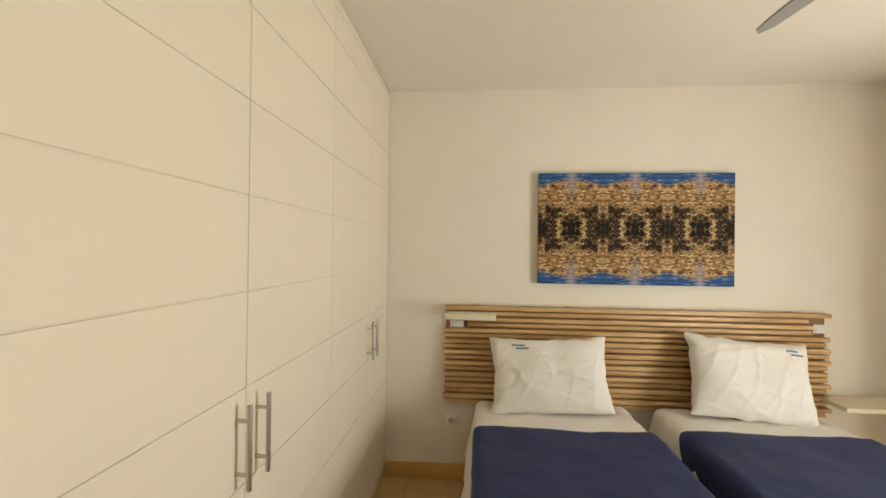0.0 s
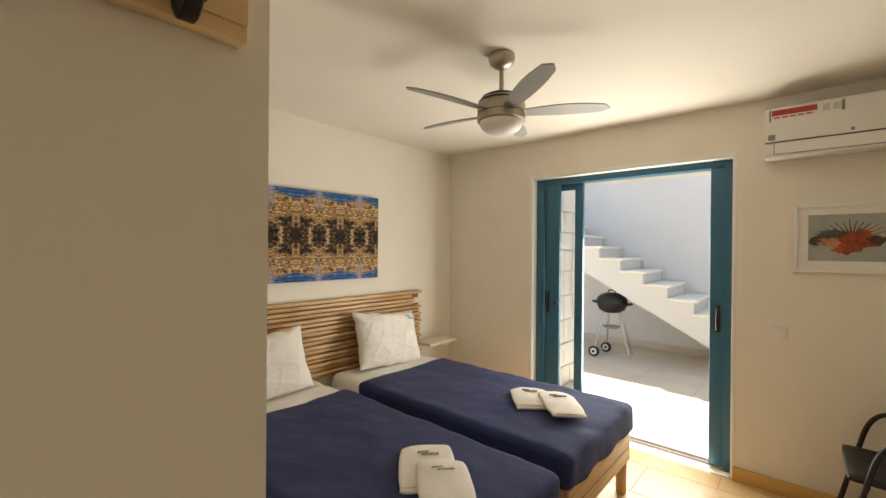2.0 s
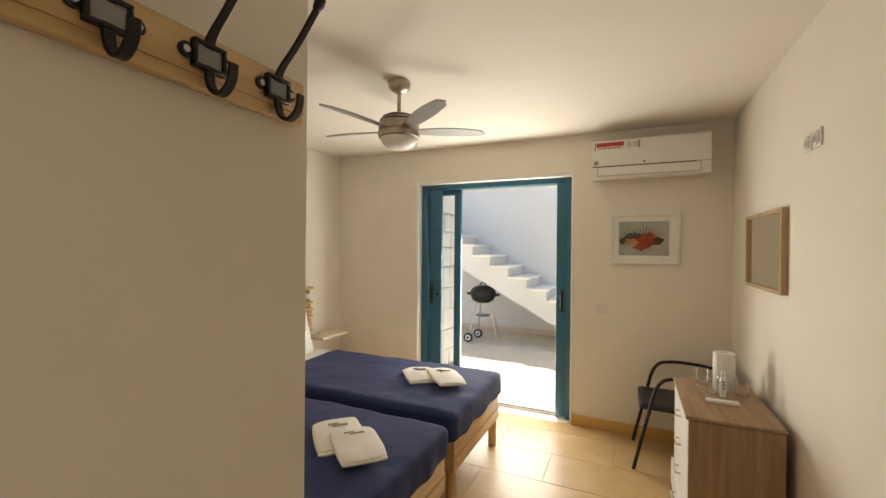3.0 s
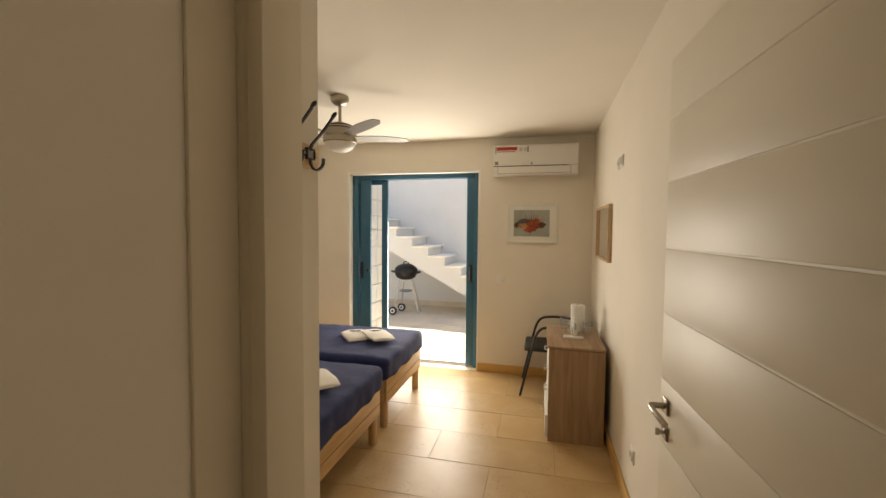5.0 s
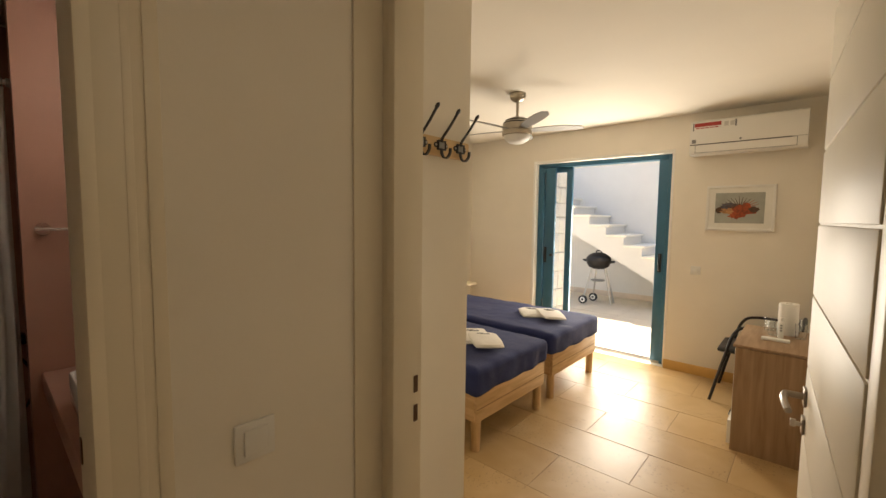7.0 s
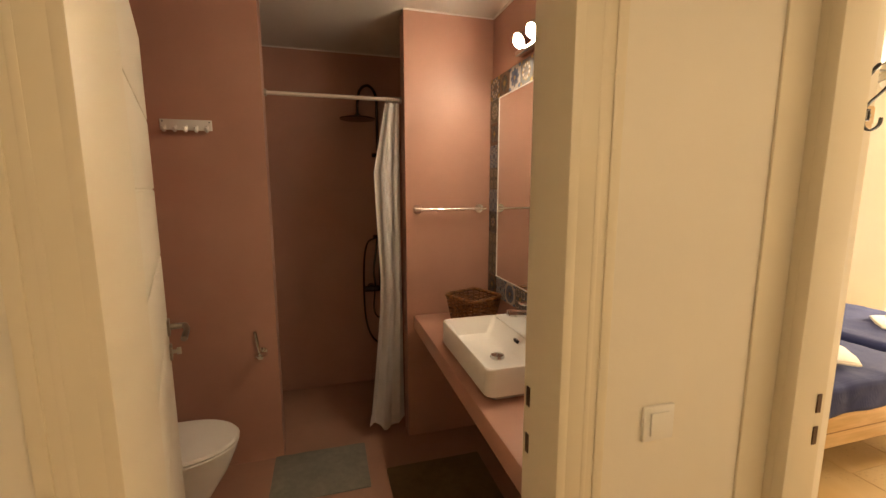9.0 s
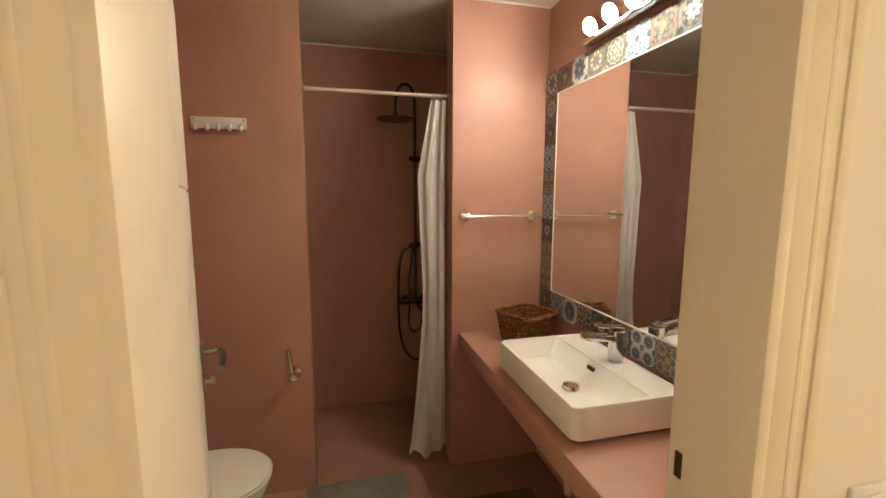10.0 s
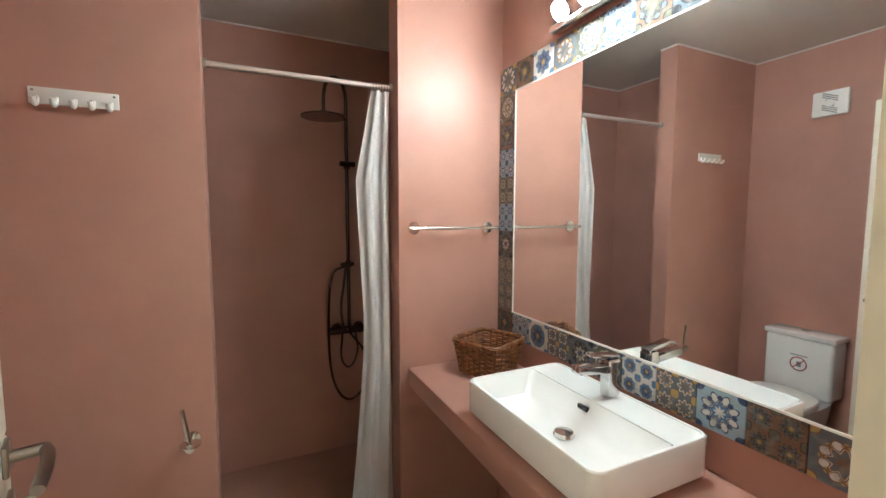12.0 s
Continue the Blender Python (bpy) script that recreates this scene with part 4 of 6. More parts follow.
pillow(2.180, 3.12, 0.566, 0.70, 0.475, 20, 5, "white cotton pillow leaning askew on the slatted headboard", 5.0, 0.62)


def headboard():
    ob = thing("headboard", "headboard of stacked horizontal pine slats along the wall", "headboard", at=(1.58, 3.38, 0.55))
    rg = random.Random(2)
    n = 18
    pitch = (1.163 - 0.515) / n
    for k in range(n):
        z0 = 0.515 + k * pitch
        xa, xb = 0.385 + rg.random() * 0.02, 2.765 - rg.random() * 0.02
        if 1.00 < z0 + 0.01 < 1.125:
            xa += 0.155
        if 1.01 < z0 + 0.01 < 1.11:
            xb -= 0.10
        deep = 0.044 if k % 2 else 0.024
        part("slat", B(xa, xb, 3.385 - deep, 3.385, z0 + 0.003, z0 + pitch - 0.007, bev=0.004, seg=2), SLATWOOD, ob)
    # sheet added behind the slats, its pine darkened for shade in the gaps
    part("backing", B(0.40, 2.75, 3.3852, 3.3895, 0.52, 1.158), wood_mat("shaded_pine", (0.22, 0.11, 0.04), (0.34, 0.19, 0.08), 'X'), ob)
    for x in (0.60, 1.2, 1.9, 2.55):
        part("batten", B(x - 0.025, x + 0.025, 3.3900, 3.399, 0.515, 1.162), SLATWOOD, ob)
    return ob


headboard()
single("wall_shelf", B(0.405, 0.722, 3.19, 3.385, 1.090, 1.122, bev=0.004), mat("cream_shelf", (0.78, 0.72, 0.56), 0.5, vary=0.03), "small cream shelf at the end of the headboard", "shelf", "bedside shelves")
single("wall_shelf", B(2.70, 3.10, 3.16, 3.385, 0.625, 0.652, bev=0.004), bpy.data.materials["cream_shelf"], "small cream shelf below the end of the headboard", "shelf", "bedside shelves")


def socket(name, at, normal, label, category, w=0.08, h=0.08, kind="socket"):
    """A flush wall plate; normal is '-y', '+y' or '-x'."""
    x, y, z = at
    ob = thing(name, label, category, "wall plates", at=at)

    def plate(a, b, d0, d1, dz=0.0, dx=0.0, bev=0.003):
        if normal == '-x':
            return B(x - d1, x - d0, y + dx - a, y + dx + a, z + dz - b, z + dz + b, bev=bev)
        s = 1 if normal == '+y' else -1
        lo, hi = sorted((y + s * d0, y + s * d1))
        return B(x + dx - a, x + dx + a, lo, hi, z + dz - b, z + dz + b, bev=bev)
    part("plate", plate(w / 2, h / 2, 0.0, 0.009), PLASTIC, ob)
    if kind == "switch":
        part("rocker", plate(w * 0.30, h * 0.33, 0.009, 0.014, dx=0.0), PLASTIC, ob)
    elif kind == "socket":
        q = bmesh.new()
        d = Vector((-1, 0, 0)) if normal == '-x' else Vector((0, 1 if normal == '+y' else -1, 0))
        c = Vector(at) + d * 0.009
        rg = [c + d * 0.001 + (Vector((0, 1, 0)) if normal == '-x' else Vector((1, 0, 0))) * 0.026 * math.cos(2 * math.pi * k / 28) + Vector((0, 0, 0.026 * math.sin(2 * math.pi * k / 28))) for k in range(28)]
        part("collar", tube(bmesh.new(), rg, 0.006, 8, closed=True), PLASTIC, ob)
        cyl(q, c - d * 0.002, c + d * 0.0015, 0.024, n=24)
        # disc greyer than its plate, which paints the well's shade
        part("well", q, SOCKETSHADE, ob, "grey well disc with recess shade in its colour")
        for s in (-1, 1):
            side = Vector((0, 1, 0)) if normal == '-x' else Vector((1, 0, 0))
            part("pin_hole", cyl(bmesh.new(), c + side * s * 0.009 + d * 0.001, c + side * s * 0.009 + d * 0.0025, 0.0035, n=8), GREYINK, ob)
    return ob


socket("wall_socket", (0.445, 3.40, 0.385), '-y', "white round wall socket beside the bed", "socket")
socket("reading_switch", (0.475, 3.386, 1.03), '-y', "white reading light switch under the shelf", "switch", 0.09, 0.055, "switch")
socket("reading_switch", (2.715, 3.386, 1.06), '-y', "white reading light switch at the headboard end", "switch", 0.07, 0.055, "switch")
socket("light_switch", (3.26, 0.575, 1.05), '-x', "cream light switch beside the courtyard door", "switch", 0.085, 0.085, "switch")
socket("light_switch", (-1.092, 0.61, 1.06), '-y', "cream light switch between the two doors", "switch", 0.085, 0.085, "switch")
socket("wall_socket", (1.76, -0.375, 2.055), '+y', "white socket high on the wall", "socket")
socket("wall_socket", (1.66, -0.375, 2.055), '+y', "white socket high on the wall", "socket")
socket("wall_socket", (1.10, -0.375, 0.36), '+y', "cream wall socket near the floor", "socket")


def canvas():
    ob = thing("canvas_print", "abstract canvas print with mirrored blue, sand and dark bands", "picture", "wall pictures", at=(1.602, 3.38, 1.669))
    me = mesh_of("canvas", B(-0.604, 0.604, -0.02, 0.019, -0.357, 0.357, bev=0.003), CANVAS, False)
    c = new("canvas", me)
    c.parent = ob
    return ob


canvas()


def fish_picture():
    """White frame, white mount and a print of an orange-red spiny blot on grey."""
    y0, y1, z0, z1, x = -0.015, 0.512, 1.452, 1.875, 3.26
    ob = thing("framed_print", "white framed print with an orange spiny shape on grey", "picture", "wall pictures", at=(x, 0.25, 1.66))
    f = bmesh.new()
    for b in [(x - 0.03, x - 0.001, y0, y0 + 0.022, z0, z1), (x - 0.03, x - 0.001, y1 - 0.022, y1, z0, z1), (x - 0.03, x - 0.001, y0 + 0.022, y1 - 0.022, z0, z0 + 0.022), (x - 0.03, x - 0.001, y0 + 0.022, y1 - 0.022, z1 - 0.022, z1)]:
        box(f, *b, bev=0.002, seg=1)
    part("frame", f, PLASTIC, ob, "white frame")
    part("mount", B(x - 0.018, x - 0.002, y0 + 0.022, y1 - 0.022, z0 + 0.022, z1 - 0.022), mat("mount_card", (0.80, 0.78, 0.72), 0.9), ob, smooth=False)
    part("print", B(x - 0.0205, x - 0.0182, y0 + 0.078, y1 - 0.072, z0 + 0.072, z1 - 0.068), mat("grey_print", (0.36, 0.37, 0.33), 0.6, vary=0.2, scale=9), ob, smooth=False)
    rg = random.Random(7)
    red = mat("orange_red_ink", (0.32, 0.06, 0.016), 0.6, vary=0.5, scale=60)
    umber = mat("dark_umber_ink", (0.09, 0.045, 0.025), 0.6, vary=0.5, scale=70)
    cy, cz, xx = 0.255, 1.655, x - 0.0212

    def blob(cy, cz, ry, rz, mt, k, n=26, rough=0.16):
        q = bmesh.new()
        q.faces.new([q.verts.new((xx - 0.0003 * k, cy + ry * math.cos(t) * (1 + rough * (rg.random() - 0.5)), cz + rz * math.sin(t) * (1 + rough * (rg.random() - 0.5)))) for t in [2 * math.pi * j / n for j in range(n)]])
        part("shape", q, mt, ob, smooth=False)
    blob(cy + 0.150, cz - 0.010, 0.030, 0.030, umber, 1, rough=0.3)
    blob(cy + 0.075, cz + 0.022, 0.072, 0.034, mat("slate_ink", (0.07, 0.075, 0.09), 0.6, vary=0.5, scale=70), 1, rough=0.5)
    blob(cy + 0.06, cz - 0.02, 0.085, 0.030, mat("tan_ink", (0.40, 0.20, 0.08), 0.6, vary=0.4, scale=60), 2, rough=0.6)
    blob(cy - 0.035, cz - 0.008, 0.085, 0.056, red, 3, rough=0.6)
    blob(cy - 0.115, cz - 0.005, 0.040, 0.026, umber, 4, rough=0.4)
    blob(cy + 0.015, cz - 0.062, 0.055, 0.026, red, 4, rough=0.7)
    for k in range(13):
        t = radians(28 + k * 11)
        q = bmesh.new()
        r0, r1 = 0.040, 0.115 + 0.018 * rg.random()
        for s in ((0.0040, 0.0016),):
            a = Vector((0, -math.cos(t), math.sin(t)))
            n = Vector((0, math.sin(t), math.cos(t)))
            c = Vector((xx - 0.0012, cy - 0.01, cz - 0.01))
            q.faces.new([q.verts.new(c + a * r0 * 1.2 + n * s[0]), q.verts.new(c + Vector((0, a.y * r1 * 1.35, a.z * r1)) + n * s[1]), q.verts.new(c + Vector((0, a.y * r1 * 1.35, a.z * r1)) - n * s[1]), q.verts.new(c + a * r0 * 1.2 - n * s[0])])
        part("spine", q, red if k < 3 else umber, ob, smooth=False)
    return ob


fish_picture()


def wall_mirror():
    x0, x1, z0, z1, y = 2.02, 2.735, 1.348, 1.795, -0.375
    ob = thing("wall_mirror", "mirror in a light wooden frame above the dresser", "mirror", at=((x0 + x1) / 2, y, 1.57))
    f = bmesh.new()
    w, d = 0.020, 0.030
    for b in [(x0, x0 + w, y, y + d, z0, z1), (x1 - w, x1, y, y + d, z0, z1), (x0 + w, x1 - w, y, y + d, z0, z0 + w), (x0 + w, x1 - w, y, y + d, z1 - w, z1)]:
        box(f, *b, bev=0.002, seg=1)
    part("frame", f, FRAMEWOOD, ob, "light wooden frame")
    part("glass", B(x0 + w, x1 - w, y + 0.001, y + 0.014, z0 + w, z1 - w), MIRROR, ob, smooth=False)
    return ob


wall_mirror()


def ceiling_fan():
    c = Vector((1.600, 1.645, 0))
    ob = thing("ceiling_fan", "silver five-blade ceiling fan with an opal glass lamp", "ceiling fan", at=(c.x, c.y, CZ))
    part("canopy", lathe(bmesh.new(), [(0.068, CZ - 0.0005), (0.070, CZ - 0.02), (0.062, CZ - 0.045), (0.036, CZ - 0.066), (0.018, CZ - 0.072)], c), NICKEL, ob)
    part("rod", cyl(bmesh.new(), c + Vector((0, 0, CZ - 0.07)), c + Vector((0, 0, CZ - 0.205)), 0.012), NICKEL, ob)
    zc = CZ - 0.292
    motor = lathe(bmesh.new(), [(0.03, zc + 0.10), (0.075, zc + 0.085), (0.112, zc + 0.055), (0.124, zc + 0.025), (0.124, zc - 0.012), (0.118, zc - 0.014), (0.118, zc - 0.020), (0.126, zc - 0.022), (0.124, zc - 0.052), (0.110, zc - 0.056)], c, 36)
    part("motor", motor, NICKEL, ob)
    for zz, r in ((zc + 0.068, 0.1005), (zc + 0.046, 0.1175)):
        part("vent_ring", lathe(bmesh.new(), [(r - 0.004, zz - 0.004), (r + 0.0015, zz - 0.004), (r + 0.0003, zz + 0.004), (r - 0.006, zz + 0.004)], c, 36), BLACK, ob)
    part("lamp", lathe(bmesh.new(), [(0.112, zc - 0.057), (0.110, zc - 0.072), (0.094, zc - 0.097), (0.062, zc - 0.117), (0.02, zc - 0.125), (0.002, zc - 0.126)], c, 36), OPAL, ob, "opal glass lamp bowl")
    for k in range(5):
        a = radians(-50 + 72 * k)
        m = Matrix.Translation(c + Vector((0, 0, zc - 0.008))) @ Matrix.Rotation(a, 4, 'Z') @ Matrix.Rotation(radians(-13), 4, 'X')
        bm = bmesh.new()
        rows = []
        n = 14
        for i in range(n + 1):
            t = i / n
            r = 0.105 + t * 0.445
            w = 0.037 + 0.034 * math.sin(math.pi * min(1, t * 1.15) * 0.62)
            lead = w * 0.55 - 0.045 * t * t
            trail = -w * 0.95 - 0.020 * t + 0.02 * t * t
            if t > 0.93:
                k2 = (t - 0.93) / 0.07
                lead -= 0.022 * k2 * k2
                trail += 0.030 * k2 * k2
            zz = 0.012 * math.sin(t * 2.0)
            rows.append([bm.verts.new(m @ Vector((r, lead, zz + 0.003))), bm.verts.new(m @ Vector((r, trail, zz + 0.003))), bm.verts.new(m @ Vector((r, trail, zz - 0.004))), bm.verts.new(m @ Vector((r, lead, zz - 0.004)))])
        for A, C in zip(rows, rows[1:]):
            for j in range(4):
                bm.faces.new((A[j], A[(j + 1) % 4], C[(j + 1) % 4], C[j]))
        bm.faces.new(rows[0][::-1])
        bm.faces.new(rows[-1])
        part("blade", bm, SILVER, ob)
    return ob


ceiling_fan()


def air_conditioner():
    y0, y1, z0, z1, x1 = -0.199, 0.650, 2.160, 2.478, 3.26
    x0 = x1 - 0.195
    ob = thing("air_conditioner", "white split air conditioner with stickers on the wall", "air conditioner", at=(x1, (y0 + y1) / 2, z0))
    prof = [(x1 - 0.001, z1 - 0.004), (x0 + 0.03, z1), (x0 + 0.006, z1 - 0.012), (x0, z1 - 0.04), (x0, z0 + 0.105), (x0 + 0.002, z0 + 0.098), (x0 + 0.003, z0 + 0.045), (x0 + 0.006, z0 + 0.016), (x0 + 0.016, z0 + 0.003), (x0 + 0.04, z0), (x1 - 0.001, z0 + 0.01)]
    bm = bmesh.new()
    A = [bm.verts.new((a, y0, b)) for a, b in prof]
    C = [bm.verts.new((a, y1, b)) for a, b in prof]
    bm.faces.new(A)
    bm.faces.new(C[::-1])
    for i in range(len(prof)):
        bm.faces.new((A[i], A[(i + 1) % len(prof)], C[(i + 1) % len(prof)], C[i]))
    part("body", bm, PLASTIC, ob)
    flap = B(x0 - 0.004, x0 + 0.006, y0 + 0.07, y1 - 0.05, z0 + 0.020, z0 + 0.088, bev=0.002)
    part("flap", flap, PLASTIC, ob, smooth=False)
    part("slot", B(x0 - 0.0015, x0 + 0.01, y0 + 0.10, y1 - 0.004, z0 + 0.090, z0 + 0.097), BLACK, ob, smooth=False)
    part("red_sticker", B(x0 - 0.0015, x0, y1 - 0.245, y1 - 0.035, z1 - 0.062, z1 - 0.028), REDINK, ob, smooth=False)
    part("sticker_band", B(x0 - 0.0014, x0, y1 - 0.245, y1 - 0.035, z1 - 0.085, z1 - 0.066), mat("sticker_white", (0.8, 0.74, 0.7), 0.5), ob, smooth=False)
    for k in range(5):
        part("print_bar", B(x0 - 0.0022, x0 - 0.0015, y1 - 0.075 - k * 0.037, y1 - 0.047 - k * 0.037, z1 - 0.079, z1 - 0.071), REDINK, ob, smooth=False)
    part("dark_label", B(x0 - 0.0018, x0, y1 - 0.362, y1 - 0.348, z1 - 0.085, z1 - 0.026), GREYINK, ob, smooth=False)
    for k in range(2):
        part("label", B(x0 - 0.0016, x0, y1 - 0.30 - k * 0.045, y1 - 0.268 - k * 0.045, z1 - 0.075, z1 - 0.035), mat("label_grey", (0.6, 0.58, 0.54), 0.6) if "label_grey" not in bpy.data.materials else bpy.data.materials["label_grey"], ob, smooth=False)
    part("slot_trim", B(x0 - 0.0015, x0 + 0.01, y0 + 0.004, y0 + 0.098, z0 + 0.094, z0 + 0.097), SILVER, ob, smooth=False)
    for zz in (z0 + 0.017, z0 + 0.088):
        part("flap_gap", B(x0 - 0.0015, x0 + 0.012, y0 + 0.066, y1 - 0.046, zz, zz + 0.0030), GREYINK, ob, smooth=False)
    for yy in (y0 + 0.066, y1 - 0.050):
        part("flap_gap", B(x0 - 0.0015, x0 + 0.012, yy, yy + 0.004, z0 + 0.020, z0 + 0.088), GREYINK, ob, smooth=False)
    part("dark_label", B(x0 - 0.0018, x0, y1 - 0.031, y1 - 0.022, z1 - 0.095, z1 - 0.024), GREYINK, ob, smooth=False)
    part("badge", B(x0 - 0.0016, x0, y1 - 0.052, y1 - 0.018, z0 + 0.108, z0 + 0.142), GREYINK, ob, smooth=False)
    part("logo", cyl(bmesh.new(), (x0 - 0.002, 0.255, z0 + 0.118), (x0, 0.255, z0 + 0.118), 0.009, n=16), GREYINK, ob)
    return ob


air_conditioner()


def dresser():
    x0, x1, y0, y1, zt = 1.848, 2.549, -0.33, 0.070, 0.728
    ob = thing("dresser", "oak laminate dresser with three white drawers against the wall", "dresser", at=((x0 + x1) / 2, y0, 0))
    part("top", B(x0 - 0.008, x1 + 0.008, y0 - 0.004, y1 + 0.012, zt - 0.017, zt, bev=0.002), OAKTOP, ob)
    for x in (x0, x1 - 0.018):
        part("side_panel", B(x, x + 0.018, y0, y1 - 0.002, 0.0, zt - 0.0225, bev=0.001, seg=1), OAKSIDE, ob)
    part("back_panel", B(x0 + 0.018, x1 - 0.018, y0, y0 + 0.01, 0.03, zt - 0.0225), OAKSIDE, ob, smooth=False)
    part("carcass", B(x0 + 0.018, x1 - 0.018, y0 + 0.01, y1 - 0.02, 0.03, zt - 0.024), PLASTIC, ob, smooth=False)
    part("plinth", B(x0 + 0.018, x1 - 0.018, y1 - 0.05, y1 - 0.035, 0.0, 0.03), OAKTOP, ob, smooth=False)
    n, lo, hi = 4, 0.035, zt - 0.03
    for k in range(n):
        a, b = lo + (hi - lo) * k / n, lo + (hi - lo) * (k + 1) / n
        out = 0.018 if k == 0 else 0.0
        d = part("drawer", B(x0 + 0.004, x1 - 0.004, y1 - 0.018, y1 + 0.001 + out, a + 0.002, b - 0.002, bev=0.0015, seg=1), PLASTIC, ob, "white drawer front")
        for xc in ((x0 + x1) / 2,):
            yy, zc = y1 + 0.001 + out, (a + b) / 2
            q = tube(bmesh.new(), [(xc - 0.05, yy, zc), (xc - 0.05, yy + 0.026, zc), (xc + 0.05, yy + 0.026, zc), (xc + 0.05, yy, zc)], 0.005, 8)
            part("handle", q, CHROME, d, "chrome bow handle")
    return ob


dresser()


def kitchen_roll():
    c = Vector((2.40, -0.175, 0.728))
    ob = thing("paper_roll", "white paper roll standing on the dresser", "paper roll", at=tuple(c))
    part("roll", lathe(bmesh.new(), [(0.018, 0.0), (0.056, 0.0), (0.0575, 0.006), (0.0575, 0.219), (0.056, 0.225), (0.018, 0.225)], c), mat("soft_paper", (0.84, 0.82, 0.77), 0.95, vary=0.02, bump=0.3, bump_scale=150), ob)
    part("core", lathe(bmesh.new(), [(0.0175, 0.001), (0.0175, 0.226), (0.015, 0.226), (0.015, 0.001)], c, 16), mat("cardboard", (0.35, 0.25, 0.15), 0.9), ob)
    return ob


kitchen_roll()


def glasses():
    for x, y in ((2.30, -0.10), (2.46, -0.07), (2.50, -0.22), (2.31, -0.25)):
        bm = lathe(bmesh.new(), [(0.001, 0.004), (0.027, 0.004), (0.033, 0.10), (0.035, 0.10), (0.029, 0.0), (0.001, 0.0)], (x, y, 0.7285), 24)
        single("drinking_glass", bm, GLASS, "clear drinking glass upright on the dresser", "glass", "drinking glasses")


glasses()


def spray_bottle():
    c = Vector((2.245, -0.145, 0.728))
    # slim printed bottle
    ob = thing("printed_bottle", "small white bottle with printed bars on the dresser", "bottle", at=tuple(c))
    part("body", lathe(bmesh.new(), [(0.001, 0.001), (0.015, 0.001), (0.0165, 0.006), (0.0165, 0.105), (0.013, 0.115), (0.010, 0.118), (0.010, 0.142), (0.001, 0.143)], c, 24), PLASTIC, ob)
    for k in range(3):
        part("print_bar", B(c.x - 0.0180, c.x - 0.0160, c.y - 0.006, c.y + 0.006, c.z + 0.05 + k * 0.018, c.z + 0.060 + k * 0.018), GREYINK, ob, smooth=False)
    # plain flat white box beside the bottle
    single("flat_box", box(bmesh.new(), 2.10, 2.145, -0.20, -0.045, 0.7285, 0.747, bev=0.006), PLASTIC, "flat white box lying on the dresser", "remote control")


spray_bottle()


def arm_chair():
    """Tubular armchair with its back to the south wall."""
    xa, xb = 2.675, 3.165
    ob = thing("armchair", "black tubular steel armchair in the corner", "chair", at=((xa + xb) / 2, 0.0, 0))
    r = 0.0125
    for x in (xa, xb):
        s = 1 if x == xa else -1
        pts = [(x, 0.315, 0.0), (x, 0.225, 0.40), (x + s * 0.0, 0.165, 0.655), (x, 0.03, 0.685), (x, -0.16, 0.675), (x + s * 0.03, -0.265, 0.665)]
        q = bmesh.new()
        tube(q, arc(pts, 4), r)
        part("arm_tube", q, BLACKMETAL, ob)
        part("rear_leg", tube(bmesh.new(), arc([(x + s * 0.015, -0.335, 0.0), (x + s * 0.02, -0.20, 0.42), (x + s * 0.03, -0.265, 0.72)], 3), r), BLACKMETAL, ob)
    part("seat_tube", tube(bmesh.new(), [(xa, 0.215, 0.425), (xb, 0.215, 0.425)], r), BLACKMETAL, ob)
    seat = soft_box(bmesh.new(), xa + 0.014, xb - 0.014, -0.19, 0.285, 0.428, 0.466, 0.018, 16, 0.004, 5)
    part("seat", seat, mat("black_vinyl", (0.015, 0.015, 0.016), 0.5, vary=0.1, bump=0.1), ob, "black padded seat")
    back = bmesh.new()
    soft_box(back, xa + 0.03, xb - 0.03, -0.285, -0.255, 0.52, 0.745, 0.014, 10, 0.003, 5)
    part("backrest", back, bpy.data.materials["black_vinyl"], ob, "black padded backrest")
    return ob


arm_chair()


def strap(bm, pts, width, thick):
    """A flat bar of rounded section bent in the plane of its side, along points of one x."""
    pts = [Vector(p) for p in pts]
    rings = []
    for i, p in enumerate(pts):
        t = (pts[min(i + 1, len(pts) - 1)] - pts[max(i - 1, 0)]).normalized()
        side = Vector((1, 0, 0))
        n = side.cross(t).normalized()
        w = width[i] if isinstance(width, list) else width
        rings.append([bm.verts.new(p + side * a * w / 2 + n * c * thick / 2) for a, c in ((-1, -0.4), (-0.8, -1), (0.8, -1), (1, -0.4), (1, 0.4), (0.8, 1), (-0.8, 1), (-1, 0.4))])
    for A, C in zip(rings, rings[1:]):
        for j in range(8):
            bm.faces.new((A[j], A[(j + 1) % 8], C[(j + 1) % 8], C[j]))
    bm.faces.new(rings[0][::-1])
    bm.faces.new(rings[-1])
    return bm


